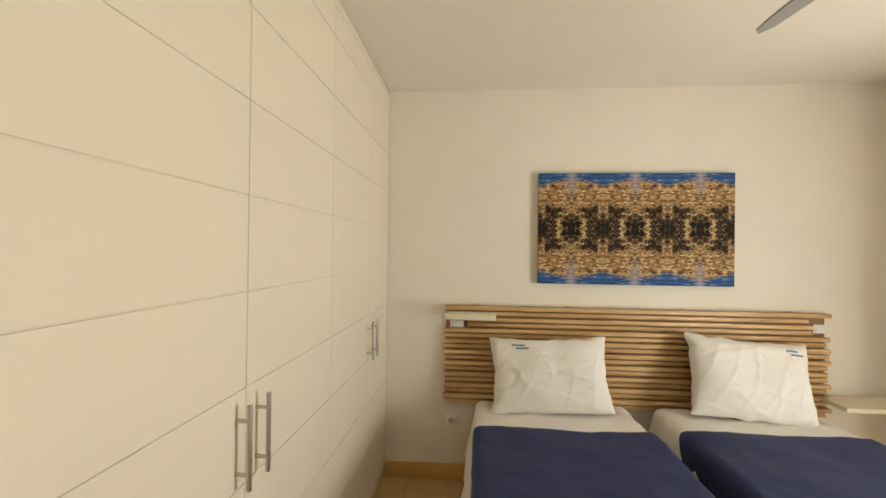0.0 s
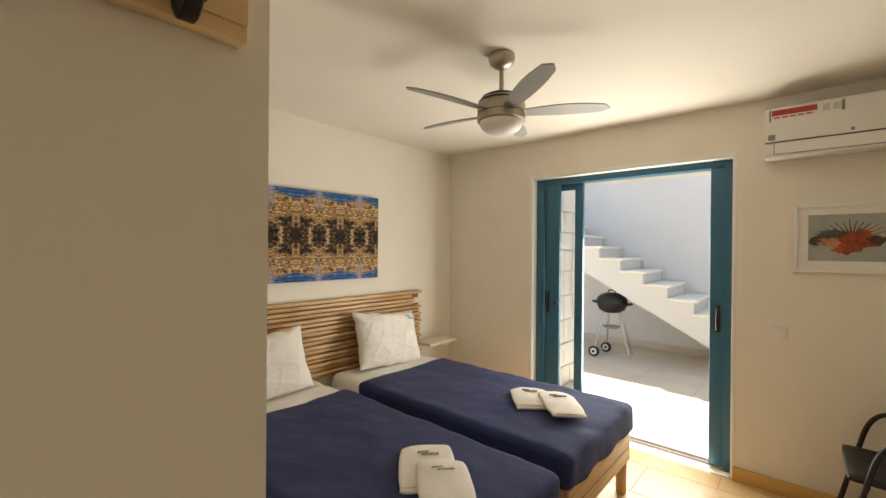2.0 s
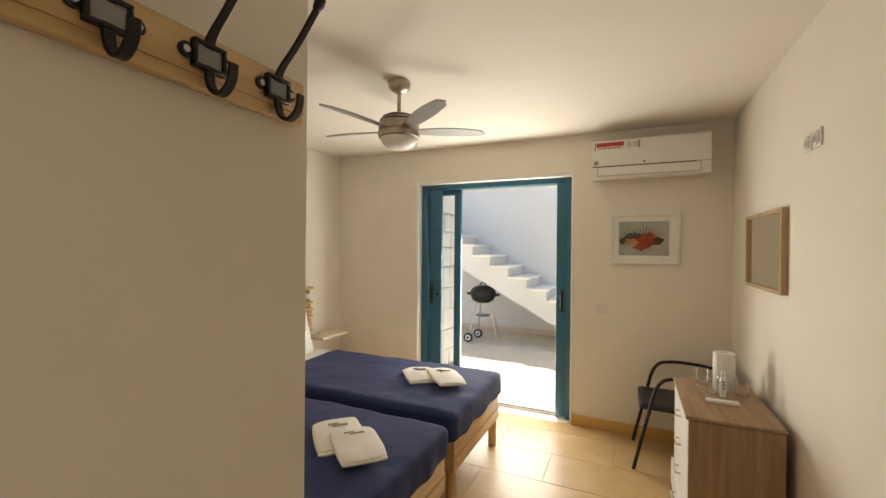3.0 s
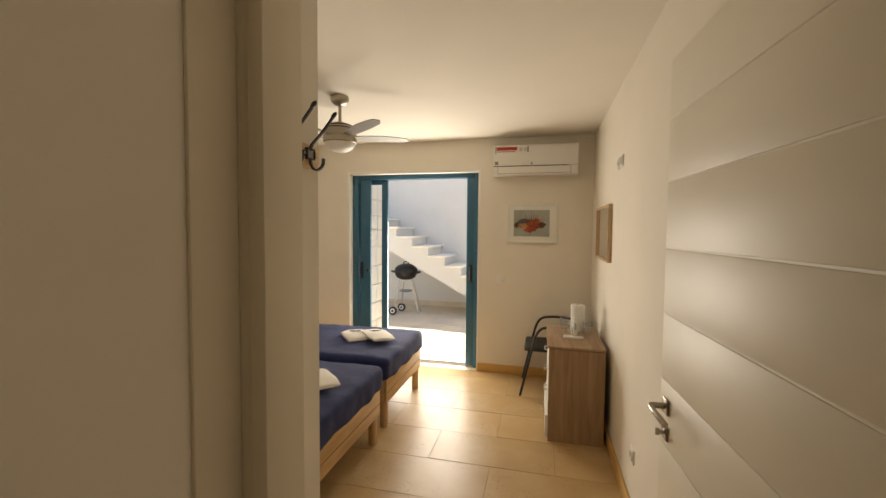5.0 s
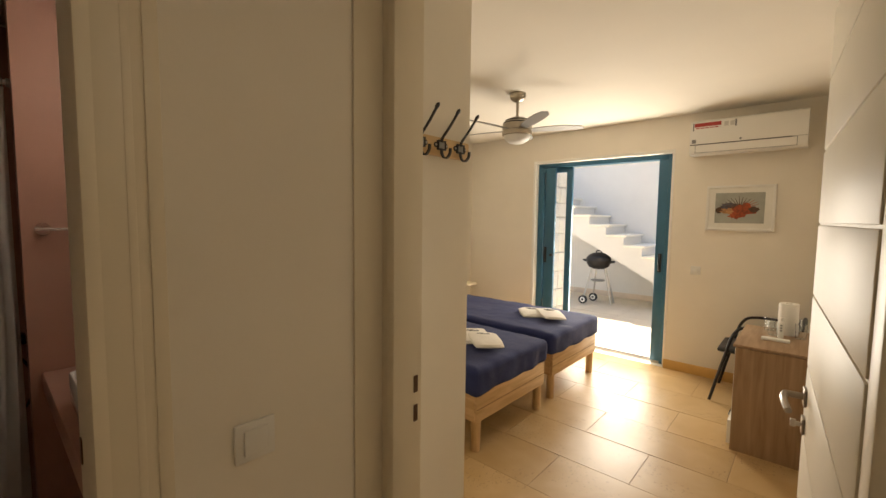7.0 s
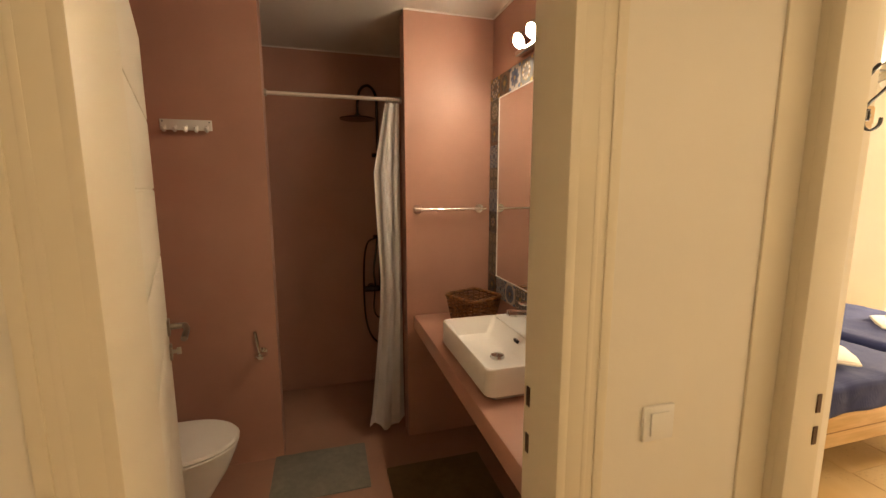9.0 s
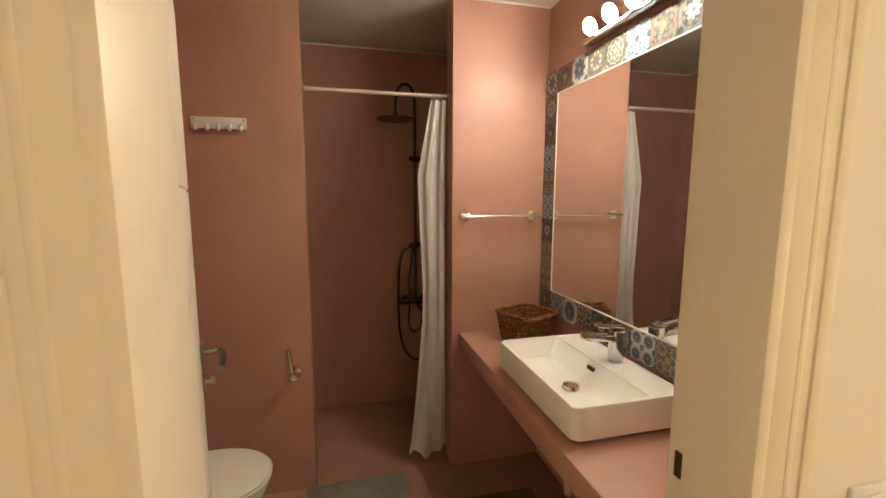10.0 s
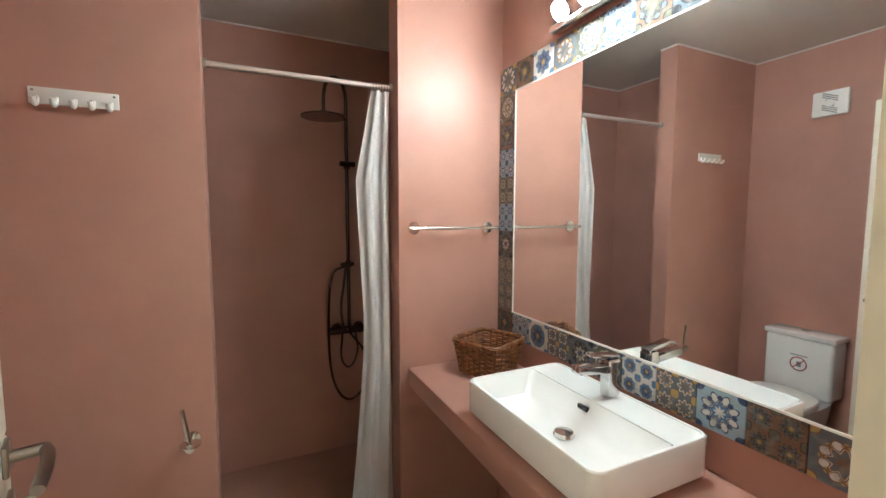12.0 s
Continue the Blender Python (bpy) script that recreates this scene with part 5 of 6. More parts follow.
def hook_rail():
    ob = thing("coat_rack", "pine coat rack with cast iron hooks on the short wall", "coat rack", at=(-0.33, 0.86, 1.8))
    z0, z1, yb = 1.790, 1.864, 0.878
    board = box(bmesh.new(), -0.595, -0.026, yb, 0.8975, z0, z1, bev=0.003)
    box(board, -0.594, -0.027, yb - 0.003, yb, z0 + 0.016, z1 - 0.004, bev=0.002)
    part("board", board, RAILPINE, ob)
    y = yb - 0.003
    for x in (-0.452, -0.330, -0.211, -0.091):
        zc = 1.831
        hk = part("hook", B(x - 0.024, x + 0.024, y - 0.004, y, zc - 0.019, zc + 0.019, bev=0.002), BLACKMETAL, ob, "black cast iron hook")
        rim = bmesh.new()
        for bx in [(x - 0.024, x + 0.024, zc + 0.013, zc + 0.019), (x - 0.024, x + 0.024, zc - 0.019, zc - 0.013), (x - 0.024, x - 0.018, zc - 0.013, zc + 0.013), (x + 0.018, x + 0.024, zc - 0.013, zc + 0.013)]:
            box(rim, bx[0], bx[1], y - 0.011, y - 0.004, bx[2], bx[3], bev=0.0015, seg=1)
        part("card_frame", rim, BLACKMETAL, hk)
        part("card", B(x - 0.018, x + 0.018, y - 0.0065, y - 0.004, zc - 0.013, zc + 0.013), mat("pale_card", (0.30, 0.29, 0.27), 0.5) if "pale_card" not in bpy.data.materials else bpy.data.materials["pale_card"], hk, "grey card insert", smooth=False)
        for s in (-1, 1):
            q = cyl(bmesh.new(), (x + s * 0.030, y - 0.004, zc), (x + s * 0.030, y, zc), 0.010, n=16)
            part("ear", q, BLACKMETAL, hk)
            part("screw", cyl(bmesh.new(), (x + s * 0.031, y - 0.0065, zc), (x + s * 0.031, y - 0.0035, zc), 0.0048, n=10), STEEL, hk)
        up = arc([(x, y - 0.005, zc + 0.012), (x, y - 0.010, zc + 0.030), (x, y - 0.045, zc + 0.062), (x, y - 0.086, zc + 0.112)], 3)
        bar = strap(bmesh.new(), up, [0.017 - 0.006 * min(1.0, 2.0 * k / len(up)) for k in range(len(up))], 0.006)
        tip = Matrix.Translation((x, y - 0.090, zc + 0.118)) @ Matrix.Rotation(radians(40), 4, 'X') @ Matrix.Diagonal((1.0, 0.55, 1.25, 1))
        lathe(bar, [(0.002, -0.011), (0.008, -0.007), (0.0100, 0.0), (0.008, 0.007), (0.002, 0.011)], n=16, m=tip)
        part("upper_arm", bar, BLACKMETAL, hk)
        low = arc([(x, y - 0.005, zc - 0.012), (x, y - 0.009, zc - 0.042), (x, y - 0.030, zc - 0.056), (x, y - 0.051, zc - 0.040), (x, y - 0.053, zc - 0.016)], 3)
        part("lower_arm", strap(bmesh.new(), low, 0.014, 0.006), BLACKMETAL, hk)
    return ob


hook_rail()


def towel(cx, cy, w, d, h, yaw, z, label, tilt=0.0, seed=0.0):
    m = pose(cx, cy, z, tilt, 0, yaw)
    ob = thing("folded_towel", label, "towel", "folded towels", at=(cx, cy, z))
    rg = random.Random(int(seed * 10))
    n = 4
    for k in range(n):
        z0, z1 = h * k / n, h * (k + 1) / n
        e = [rg.uniform(-0.005, 0.005) for _ in range(4)]
        q = soft_box(bmesh.new(), -w / 2 + e[0], w / 2 + e[1], -d / 2 + e[2], d / 2 + e[3], z0 + 0.0004, z1 + 0.0006, h / n / 2.2, 22, 0.0, 5)
        for v in q.verts:
            v.co.z += 0.011 * noise.noise(Vector((v.co.x * 7 + seed, v.co.y * 7, seed))) * (0.3 + 0.7 * (k + 1) / n) - 0.30 * h * (abs(2 * v.co.x / w) ** 3 + abs(2 * v.co.y / d) ** 3) * (k / n)
            v.co.x *= 1 - 0.07 * abs(2 * v.co.y / d) ** 3
            v.co.y *= 1 - 0.10 * abs(2 * v.co.x / w) ** 3
            v.co.x += 0.004 * noise.noise(Vector((v.co.y * 14, k, seed)))
        bmesh.ops.transform(q, matrix=m, verts=q.verts[:])
        part("fold", q, TERRY, ob)
    # the doubled edge closes one end
    lip = soft_box(bmesh.new(), -w / 2 - 0.006, -w / 2 + 0.02, -d / 2 + 0.004, d / 2 - 0.004, 0.002, h * 0.55, h * 0.26, 12, 0.004, 14, m, seed)
    part("rolled_edge", lip, TERRY, ob)
    for k, (a, b) in enumerate([(-0.045, 0.0), (-0.025, 0.05)]):
        u = a
        while u < b:
            step = rg.uniform(0.006, 0.012)
            hh = rg.uniform(0.004, 0.010) if k else 0.004
            q = B(0.085 - 0.022 * k, 0.085 - 0.022 * k + hh, -u - step + 0.003, -u, h - 0.008, h + 0.0075)
            bmesh.ops.transform(q, matrix=m, verts=q.verts[:])
            part("print", q, GREYINK, ob, "small printed mark", smooth=False)
            u += step
    return ob


ZB = 0.583
towel(1.142, 1.718, 0.37, 0.25, 0.036, 46, ZB, "folded white terry towel on the coverlet", 0, 1.0)
towel(1.060, 1.545, 0.36, 0.215, 0.034, 48, ZB + 0.024, "folded white terry towel resting on another", 0, 3.0)
towel(2.215, 1.800, 0.33, 0.24, 0.040, 40, ZB, "folded white terry towel on the coverlet", 0, 5.0)
towel(2.205, 1.590, 0.37, 0.21, 0.034, 42, ZB + 0.024, "folded white terry towel leaning on another", 2, 7.0)


# ---- bathroom things ----
def washbasin():
    x0, x1, y0, y1, z0, z1 = -1.268, -0.848, 1.205, 1.824, 0.812, 0.940
    ob = thing("washbasin", "white rectangular countertop washbasin", "washbasin", at=((x0 + x1) / 2, (y0 + y1) / 2, z0))

    def ring(a, b, c, d, z, r, n=6):
        out = []
        for cx, cy, s in ((b - r, d - r, 0), (a + r, d - r, 90), (a + r, c + r, 180), (b - r, c + r, 270)):
            for k in range(n + 1):
                t = radians(s + 90 * k / n)
                out.append(Vector((cx + r * math.cos(t), cy + r * math.sin(t), z)))
        return out
    bm = bmesh.new()
    t = 0.010
    rings = [ring(x0 + 0.02, x1 - 0.01, y0 + 0.02, y1 - 0.02, z0, 0.03), ring(x0, x1, y0, y1, z0 + 0.02, 0.035), ring(x0, x1, y0, y1, z1 - 0.004, 0.035), ring(x0 + 0.003, x1 - 0.003, y0 + 0.003, y1 - 0.003, z1, 0.034),
             ring(x0 + t, x1 - t, y0 + t, y1 - t, z1, 0.028), ring(x0 + t + 0.003, x1 - t - 0.003, y0 + t + 0.003, y1 - t - 0.003, z1 - 0.006, 0.027)]
    # rear deck and sloping well
    xd = x1 - 0.135
    well_top = ring(x0 + t - 0.001, xd + 0.002, y0 + t - 0.001, y1 - t + 0.001, z1 - 0.0035, 0.028)
    well_mid = ring(x0 + 0.05, xd - 0.045, y0 + 0.05, y1 - 0.05, z1 - 0.075, 0.03)
    well_low = ring(x0 + 0.09, xd - 0.08, y0 + 0.10, y1 - 0.10, z1 - 0.088, 0.03)
    vs = [[bm.verts.new(p) for p in r] for r in rings]
    for A, C in zip(vs, vs[1:]):
        for j in range(len(A)):
            bm.faces.new((A[j], A[(j + 1) % len(A)], C[(j + 1) % len(C)], C[j]))
    bm.faces.new(vs[0][::-1])
    w = [[bm.verts.new(p) for p in r] for r in (well_top, well_mid, well_low)]
    for A, C in zip(w, w[1:]):
        for j in range(len(A)):
            bm.faces.new((A[j], A[(j + 1) % len(A)], C[(j + 1) % len(C)], C[j]))
    bm.faces.new(w[-1])
    part("bowl", bm, CERAMIC, ob)
    deck = B(xd, x1 - t + 0.001, y0 + t - 0.001, y1 - t + 0.001, z1 - 0.03, z1 - 0.003)
    part("deck", deck, CERAMIC, ob, smooth=False)
    dr = lathe(bmesh.new(), [(0.001, z1 - 0.0875), (0.031, z1 - 0.0875), (0.033, z1 - 0.082), (0.028, z1 - 0.072), (0.001, z1 - 0.066)], (-1.105, 1.492, 0), 28)
    part("drain_plug", dr, TAPCHROME, ob, "chrome drain plug")
    part("overflow", B(xd - 0.022, xd - 0.010, 1.50, 1.545, z1 - 0.040, z1 - 0.024, bev=0.003), BLACKMETAL, ob, "dark overflow slot")
    return ob


counter = thing("vanity_counter", "pink cement vanity shelf between the walls", "counter", at=(-1.05, 1.54, 0.722))
part("slab", box(bmesh.new(), -1.305, -0.80, 0.746, 2.335, 0.722, 0.811, bev=0.008), PINK, counter)
washbasin()


def basin_tap():
    c = Vector((-0.905, 1.505, 0.9375))
    ob = thing("basin_tap", "chrome single-lever tap on the washbasin", "tap", at=tuple(c))
    part("body", box(bmesh.new(), c.x - 0.025, c.x + 0.025, c.y - 0.023, c.y + 0.023, c.z, c.z + 0.128, bev=0.010, seg=3), TAPCHROME, ob)
    sp = box(bmesh.new(), -0.150, 0.0, -0.021, 0.021, -0.014, 0.014, bev=0.007, seg=2)
    bmesh.ops.transform(sp, matrix=Matrix.Translation(c + Vector((0, 0, 0.095))) @ Matrix.Rotation(radians(6), 4, 'Y'), verts=sp.verts[:])
    part("spout", sp, TAPCHROME, ob)
    lv = box(bmesh.new(), -0.095, 0.022, -0.018, 0.018, 0.0, 0.012, bev=0.004, seg=2)
    bmesh.ops.transform(lv, matrix=Matrix.Translation(c + Vector((0, 0, 0.130))) @ Matrix.Rotation(radians(9), 4, 'Y'), verts=lv.verts[:])
    part("lever", lv, TAPCHROME, ob)
    return ob


basin_tap()


def bath_mirror():
    ya, yb, za, zb, x = 0.80, 2.199, 1.056, 2.112, -0.80
    ob = thing("bath_mirror", "large mirror with a thin white edge between patterned tiles", "mirror", at=(x, (ya + yb) / 2, za))
    part("glass", B(x - 0.014, x - 0.001, ya + 0.006, yb - 0.006, za + 0.006, zb - 0.006), MIRROR, ob, smooth=False)
    f = bmesh.new()
    for b in [(x - 0.017, x - 0.001, ya, ya + 0.006, za, zb), (x - 0.017, x - 0.001, yb - 0.006, yb, za, zb), (x - 0.017, x - 0.001, ya + 0.006, yb - 0.006, za, za + 0.006), (x - 0.017, x - 0.001, ya + 0.006, yb - 0.006, zb - 0.006, zb)]:
        box(f, *b)
    part("edge_strip", f, PLASTIC, ob, "white edge strip", smooth=False)
    # border of patterned tiles
    border = single("tile_border", B(x - 0.004, x - 0.0005, 0.746, 2.334, 0.929, 2.238), mat("tile_adhesive", (0.30, 0.26, 0.22), 0.9), "patchwork border of patterned cement tiles round the mirror", "tile border", kind="structure", smooth=False)
    p = 0.1318
    row_tile = mesh_of("patterned_tile", B(-0.004, 0.004, -p / 2 + 0.001, p / 2 - 0.001, -0.0605, 0.0605, bev=0.0015, seg=1), PATTERNTILE, False)
    for i in range(12):
        y = 2.2665 - i * p
        if y - p / 2 > 0.74:
            piece("tile", row_tile, border, (x - 0.008, y, 2.175))
            piece("tile", row_tile, border, (x - 0.008, y, 0.9925))
    n = 8
    h = (2.112 - 1.056) / n
    side_tile = mesh_of("patterned_tile", B(-0.004, 0.004, -p / 2 + 0.001, p / 2 - 0.001, -h / 2 + 0.001, h / 2 - 0.001, bev=0.0015, seg=1), PATTERNTILE, False)
    for i in range(n):
        piece("tile", side_tile, border, (x - 0.008, 2.2665, 1.056 + h * (i + 0.5)))


bath_mirror()


def vanity_light():
    ob = thing("vanity_light", "chrome lamp bar with lit round bulbs over the mirror", "wall lamp", at=(-0.80, 1.6, 2.32))
    part("bar", box(bmesh.new(), -0.856, -0.801, 1.10, 1.92, 2.249, 2.275, bev=0.008), CHROME, ob)
    for y in (1.83, 1.696, 1.562, 1.428, 1.294):
        part("stem", cyl(bmesh.new(), (-0.83, y, 2.27), (-0.848, y, 2.29), 0.012), CHROME, ob)
        # half-shell added behind each bulb to hold its light off wall and tiles
        aim = Matrix.Translation((-0.872, y, 2.298)) @ Vector((-0.84, 0, -0.54)).to_track_quat('Z', 'Y').to_matrix().to_4x4()
        part("light_shield", lathe(bmesh.new(), [(0.012, -0.043), (0.030, -0.034), (0.040, -0.018), (0.042, 0.004), (0.040, 0.004), (0.0375, -0.017), (0.028, -0.032), (0.001, -0.040)], n=24, m=aim), CHROME, ob)
        b = lathe(bmesh.new(), [(0.001, -0.031), (0.016, -0.027), (0.027, -0.016), (0.031, 0.0), (0.027, 0.016), (0.016, 0.027), (0.001, 0.031)], (-0.872, y, 2.298), 20)
        part("bulb", b, BULB, ob, "lit opal bulb")
    return ob


vanity_light()


def towel_bar():
    z, y = 1.468, 2.275
    ob = thing("towel_bar", "chrome towel bar on the shower partition", "towel bar", at=(-1.08, 2.335, z))
    part("bar", cyl(bmesh.new(), (-1.305, y, z), (-0.855, y, z), 0.0075), CHROME, ob)
    for x in (-1.275, -0.885):
        q = cyl(bmesh.new(), (x, 2.334, z), (x, 2.322, z), 0.028, n=24)
        cyl(q, (x, 2.322, z), (x, y - 0.004, z), 0.010, n=16)
        part("mount", q, CHROME, ob)


towel_bar()


def wicker_basket():
    c = Vector((-0.985, 2.135, 0.8115))
    ob = thing("wicker_basket", "brown woven wicker basket on the vanity shelf", "basket", at=tuple(c))
    m = Matrix.Translation(c) @ Matrix.Rotation(radians(24), 4, 'Z')
    rg = random.Random(3)

    def loop(z, phase=0.0, amp=0.0, grow=0.0):
        w, d, n = 0.098 + z * 0.16 + grow, 0.098 + z * 0.16 + grow, 48
        out = []
        for k in range(n):
            t = 2 * math.pi * k / n
            cs, sn = math.cos(t), math.sin(t)
            s = (abs(cs) ** 9 + abs(sn) ** 9) ** (-1 / 9)
            o = 1 + amp * math.sin(t * 12 + phase)
            out.append(m @ Vector((cs * s * w * o, sn * s * d * o, z)))
        return out
    bm = bmesh.new()
    for k in range(13):
        tube(bm, loop(0.008 + k * 0.0105, math.pi * k, 0.03), 0.0044, 6, closed=True)
    part("weave", bm, WICKER, ob)
    rim = bmesh.new()
    for s in range(2):
        tube(rim, loop(0.150 + s * 0.006, s * 2.0, 0.025, 0.001), 0.0085, 6, closed=True)
    part("rim", rim, WICKER, ob)
    st = loop(0.004)
    en = loop(0.15)
    for k in range(0, 48, 2):
        part("stake", tube(bmesh.new(), [st[k], en[k]], 0.004, 6), WICKER, ob)
    base = B(-0.09, 0.09, -0.09, 0.09, 0.001, 0.008, bev=0.003)
    bmesh.ops.transform(base, matrix=m, verts=base.verts[:])
    part("base", base, WICKER, ob)


wicker_basket()


def shower():
    x, y = -1.405, 3.15
    ob = thing("shower_column", "dark chrome shower column with rain head and hose", "shower", at=(x, 3.2, 0.8))
    part("riser", cyl(bmesh.new(), (x, y, 0.82), (x, y, 2.17), 0.011), DARKCHROME, ob)
    hx, hy = x - 0.155, y - 0.14
    part("arm", tube(bmesh.new(), arc([(x, y, 2.16), (x, y, 2.29), (x - 0.06, y - 0.05, 2.35), (hx + 0.02, hy + 0.02, 2.30), (hx, hy, 2.20), (hx, hy, 2.12)], 4), 0.010), DARKCHROME, ob)
    part("rain_head", lathe(bmesh.new(), [(0.012, 2.125), (0.03, 2.105), (0.10, 2.095), (0.125, 2.088), (0.125, 2.080), (0.01, 2.080)], (hx, hy, 0), 32), DARKCHROME, ob)
    for z in (1.83, 1.22):
        q = cyl(bmesh.new(), (x, y, z - 0.02), (x, y, z + 0.02), 0.019)
        cyl(q, (x, y, z), (x, 3.199, z), 0.010)
        part("bracket", q, DARKCHROME, ob)
    cr = cyl(bmesh.new(), (x - 0.045, y - 0.03, 1.84), (x + 0.045, y - 0.01, 1.84), 0.016)
    part("slider", cr, DARKCHROME, ob)
    mx = cyl(bmesh.new(), (x - 0.125, y - 0.01, 0.80), (x + 0.105, y - 0.01, 0.80), 0.024)
    for s in (-0.07, 0.07):
        cyl(mx, (x + s, y, 0.80), (x + s, 3.199, 0.80), 0.030, 0.034)
    part("mixer", mx, DARKCHROME, ob)
    part("mixer_lever", tube(bmesh.new(), [(x - 0.01, y - 0.03, 0.81), (x - 0.03, y - 0.09, 0.825)], 0.008), DARKCHROME, ob)
    part("diverter", tube(bmesh.new(), [(x - 0.05, y - 0.03, 1.22), (x + 0.03, y - 0.01, 1.22)], 0.013), DARKCHROME, ob)
    h = arc([(x - 0.03, y - 0.03, 1.21), (x - 0.12, y - 0.05, 1.18), (x - 0.14, y - 0.05, 0.85), (x - 0.13, y - 0.05, 0.50), (x - 0.03, y - 0.05, 0.33), (x + 0.10, y - 0.04, 0.42), (x + 0.12, y - 0.03, 0.62), (x + 0.0, y - 0.03, 0.78)], 4)
    part("hose", tube(bmesh.new(), h, 0.0075, 8), DARKCHROME, ob)
    h2 = arc([(x - 0.05, y - 0.03, 0.78), (x - 0.07, y - 0.05, 0.62), (x - 0.01, y - 0.05, 0.55), (x + 0.05, y - 0.04, 0.66), (x + 0.03, y - 0.03, 0.79)], 4)
    part("hose_loop", tube(bmesh.new(), h2, 0.0065, 8), DARKCHROME, ob)
    part("bypass_pipe", tube(bmesh.new(), arc([(x - 0.02, y - 0.02, 1.21), (x - 0.035, y - 0.03, 1.10), (x - 0.06, y - 0.03, 0.95), (x - 0.04, y - 0.02, 0.81)], 3), 0.008), DARKCHROME, ob)


shower()


def shower_rod():
    y, z = 2.428, 2.112
    ob = thing("curtain_rod", "white metal shower rod across the opening", "curtain rod", at=(-1.7, y, z))
    part("tube", cyl(bmesh.new(), (-2.104, y, z), (-1.348, y + 0.0, z), 0.0112), mat("rod_steel", (0.80, 0.76, 0.72), 0.3, metal=0.8, vary=0.02), ob)
    for x0, x1 in ((-2.105, -2.092), (-1.358, -1.345)):
        part("flange", cyl(bmesh.new(), (x0, y, z), (x1, y, z), 0.019), STEEL, ob)
    cu = thing("shower_curtain", "white shower curtain gathered beside the partition", "curtain", at=(-1.42, y, z))
    bm = bmesh.new()
    n, m2 = 90, 40
    rows = []
    for j in range(m2 + 1):
        t = j / m2
        zz = 2.085 + (0.075 - 2.085) * t
        spread = 0.085 + 0.075 * min(1, t / 0.2) - 0.035 * max(0, min(1, (t - 0.2) / 0.4)) + 0.105 * max(0, (t - 0.5) / 0.5) ** 1.3
        row = []
        for i in range(n + 1):
            s = i / n
            ph = s * 2 * math.pi * 2.1
            x = -1.362 - spread * (1 - s) - 0.004 * math.sin(ph * 2 + t * 3)
            yy = y - 0.022 + (0.013 + 0.010 * t) * math.sin(ph + 0.6 * math.sin(t * 4)) + 0.012 * noise.noise(Vector((s * 5, t * 4, 1))) - 0.05 * t * (1 - s)
            zq = zz + (0.03 * t * math.sin(ph * 0.5 + 1)) * (1 if t > 0.95 else 0)
            row.append(bm.verts.new((x, yy, zq)))
        rows.append(row)
    for A, C in zip(rows, rows[1:]):
        for i in range(n):
            bm.faces.new((A[i], A[i + 1], C[i + 1], C[i]))
    bmesh.ops.solidify(bm, geom=bm.faces[:], thickness=0.0015)
    part("cloth", bm, CURTAIN, cu)
    for k in range(6):
        x = -1.37 - k * 0.013
        ring = [(x, y + 0.019 * math.cos(2 * math.pi * q / 14), z - 0.006 + 0.021 * math.sin(2 * math.pi * q / 14)) for q in range(14)]
        part("ring", tube(bmesh.new(), ring, 0.0022, 6, closed=True), STEEL, cu)


shower_rod()


def hook_strip():
    x0, x1, z0, z1, y = -2.588, -2.352, 1.885, 1.938, 2.335
    ob = thing("hook_strip", "white strip with five hooks on the pink wall", "hook rail", at=((x0 + x1) / 2, y, z0))
    part("strip", box(bmesh.new(), x0, x1, y - 0.006, y - 0.0005, z0, z1, bev=0.002), PLASTIC, ob)
    for k in range(5):
        x = x0 + 0.022 + k * (x1 - x0 - 0.044) / 4
        q = tube(bmesh.new(), arc([(x, y - 0.006, z0 + 0.022), (x, y - 0.014, z0 - 0.004), (x, y - 0.030, z0 - 0.006), (x, y - 0.036, z0 + 0.014)], 3), 0.0075, 8)
        part("hook", q, PLASTIC, ob)
    for x in (x0 + 0.012, x1 - 0.012):
        part("screw", cyl(bmesh.new(), (x, y - 0.0075, z1 - 0.011), (x, y - 0.0055, z1 - 0.011), 0.004, n=10), GREYINK, ob)


hook_strip()


def paper_holder():
    x, y, z = -2.185, 2.335, 0.675
    ob = thing("paper_holder", "chrome upright toilet paper holder on the pink wall", "paper holder", at=(x, y, z))
    q = cyl(bmesh.new(), (x, y - 0.001, z), (x, y - 0.012, z), 0.026, n=24)
    cyl(q, (x, y - 0.012, z), (x, y - 0.075, z), 0.009)
    part("mount", q, CHROME, ob)
    part("knob", cyl(bmesh.new(), (x, y - 0.062, z), (x, y - 0.095, z), 0.016), CHROME, ob)
    part("post", cyl(bmesh.new(), (x - 0.0, y - 0.075, z - 0.02), (x - 0.022, y - 0.075, z + 0.145), 0.0085), CHROME, ob)
    part("dish", cyl(bmesh.new(), (x, y - 0.075, z + 0.006), (x, y - 0.075, z + 0.010), 0.036, n=24), CHROME, ob)


paper_holder()


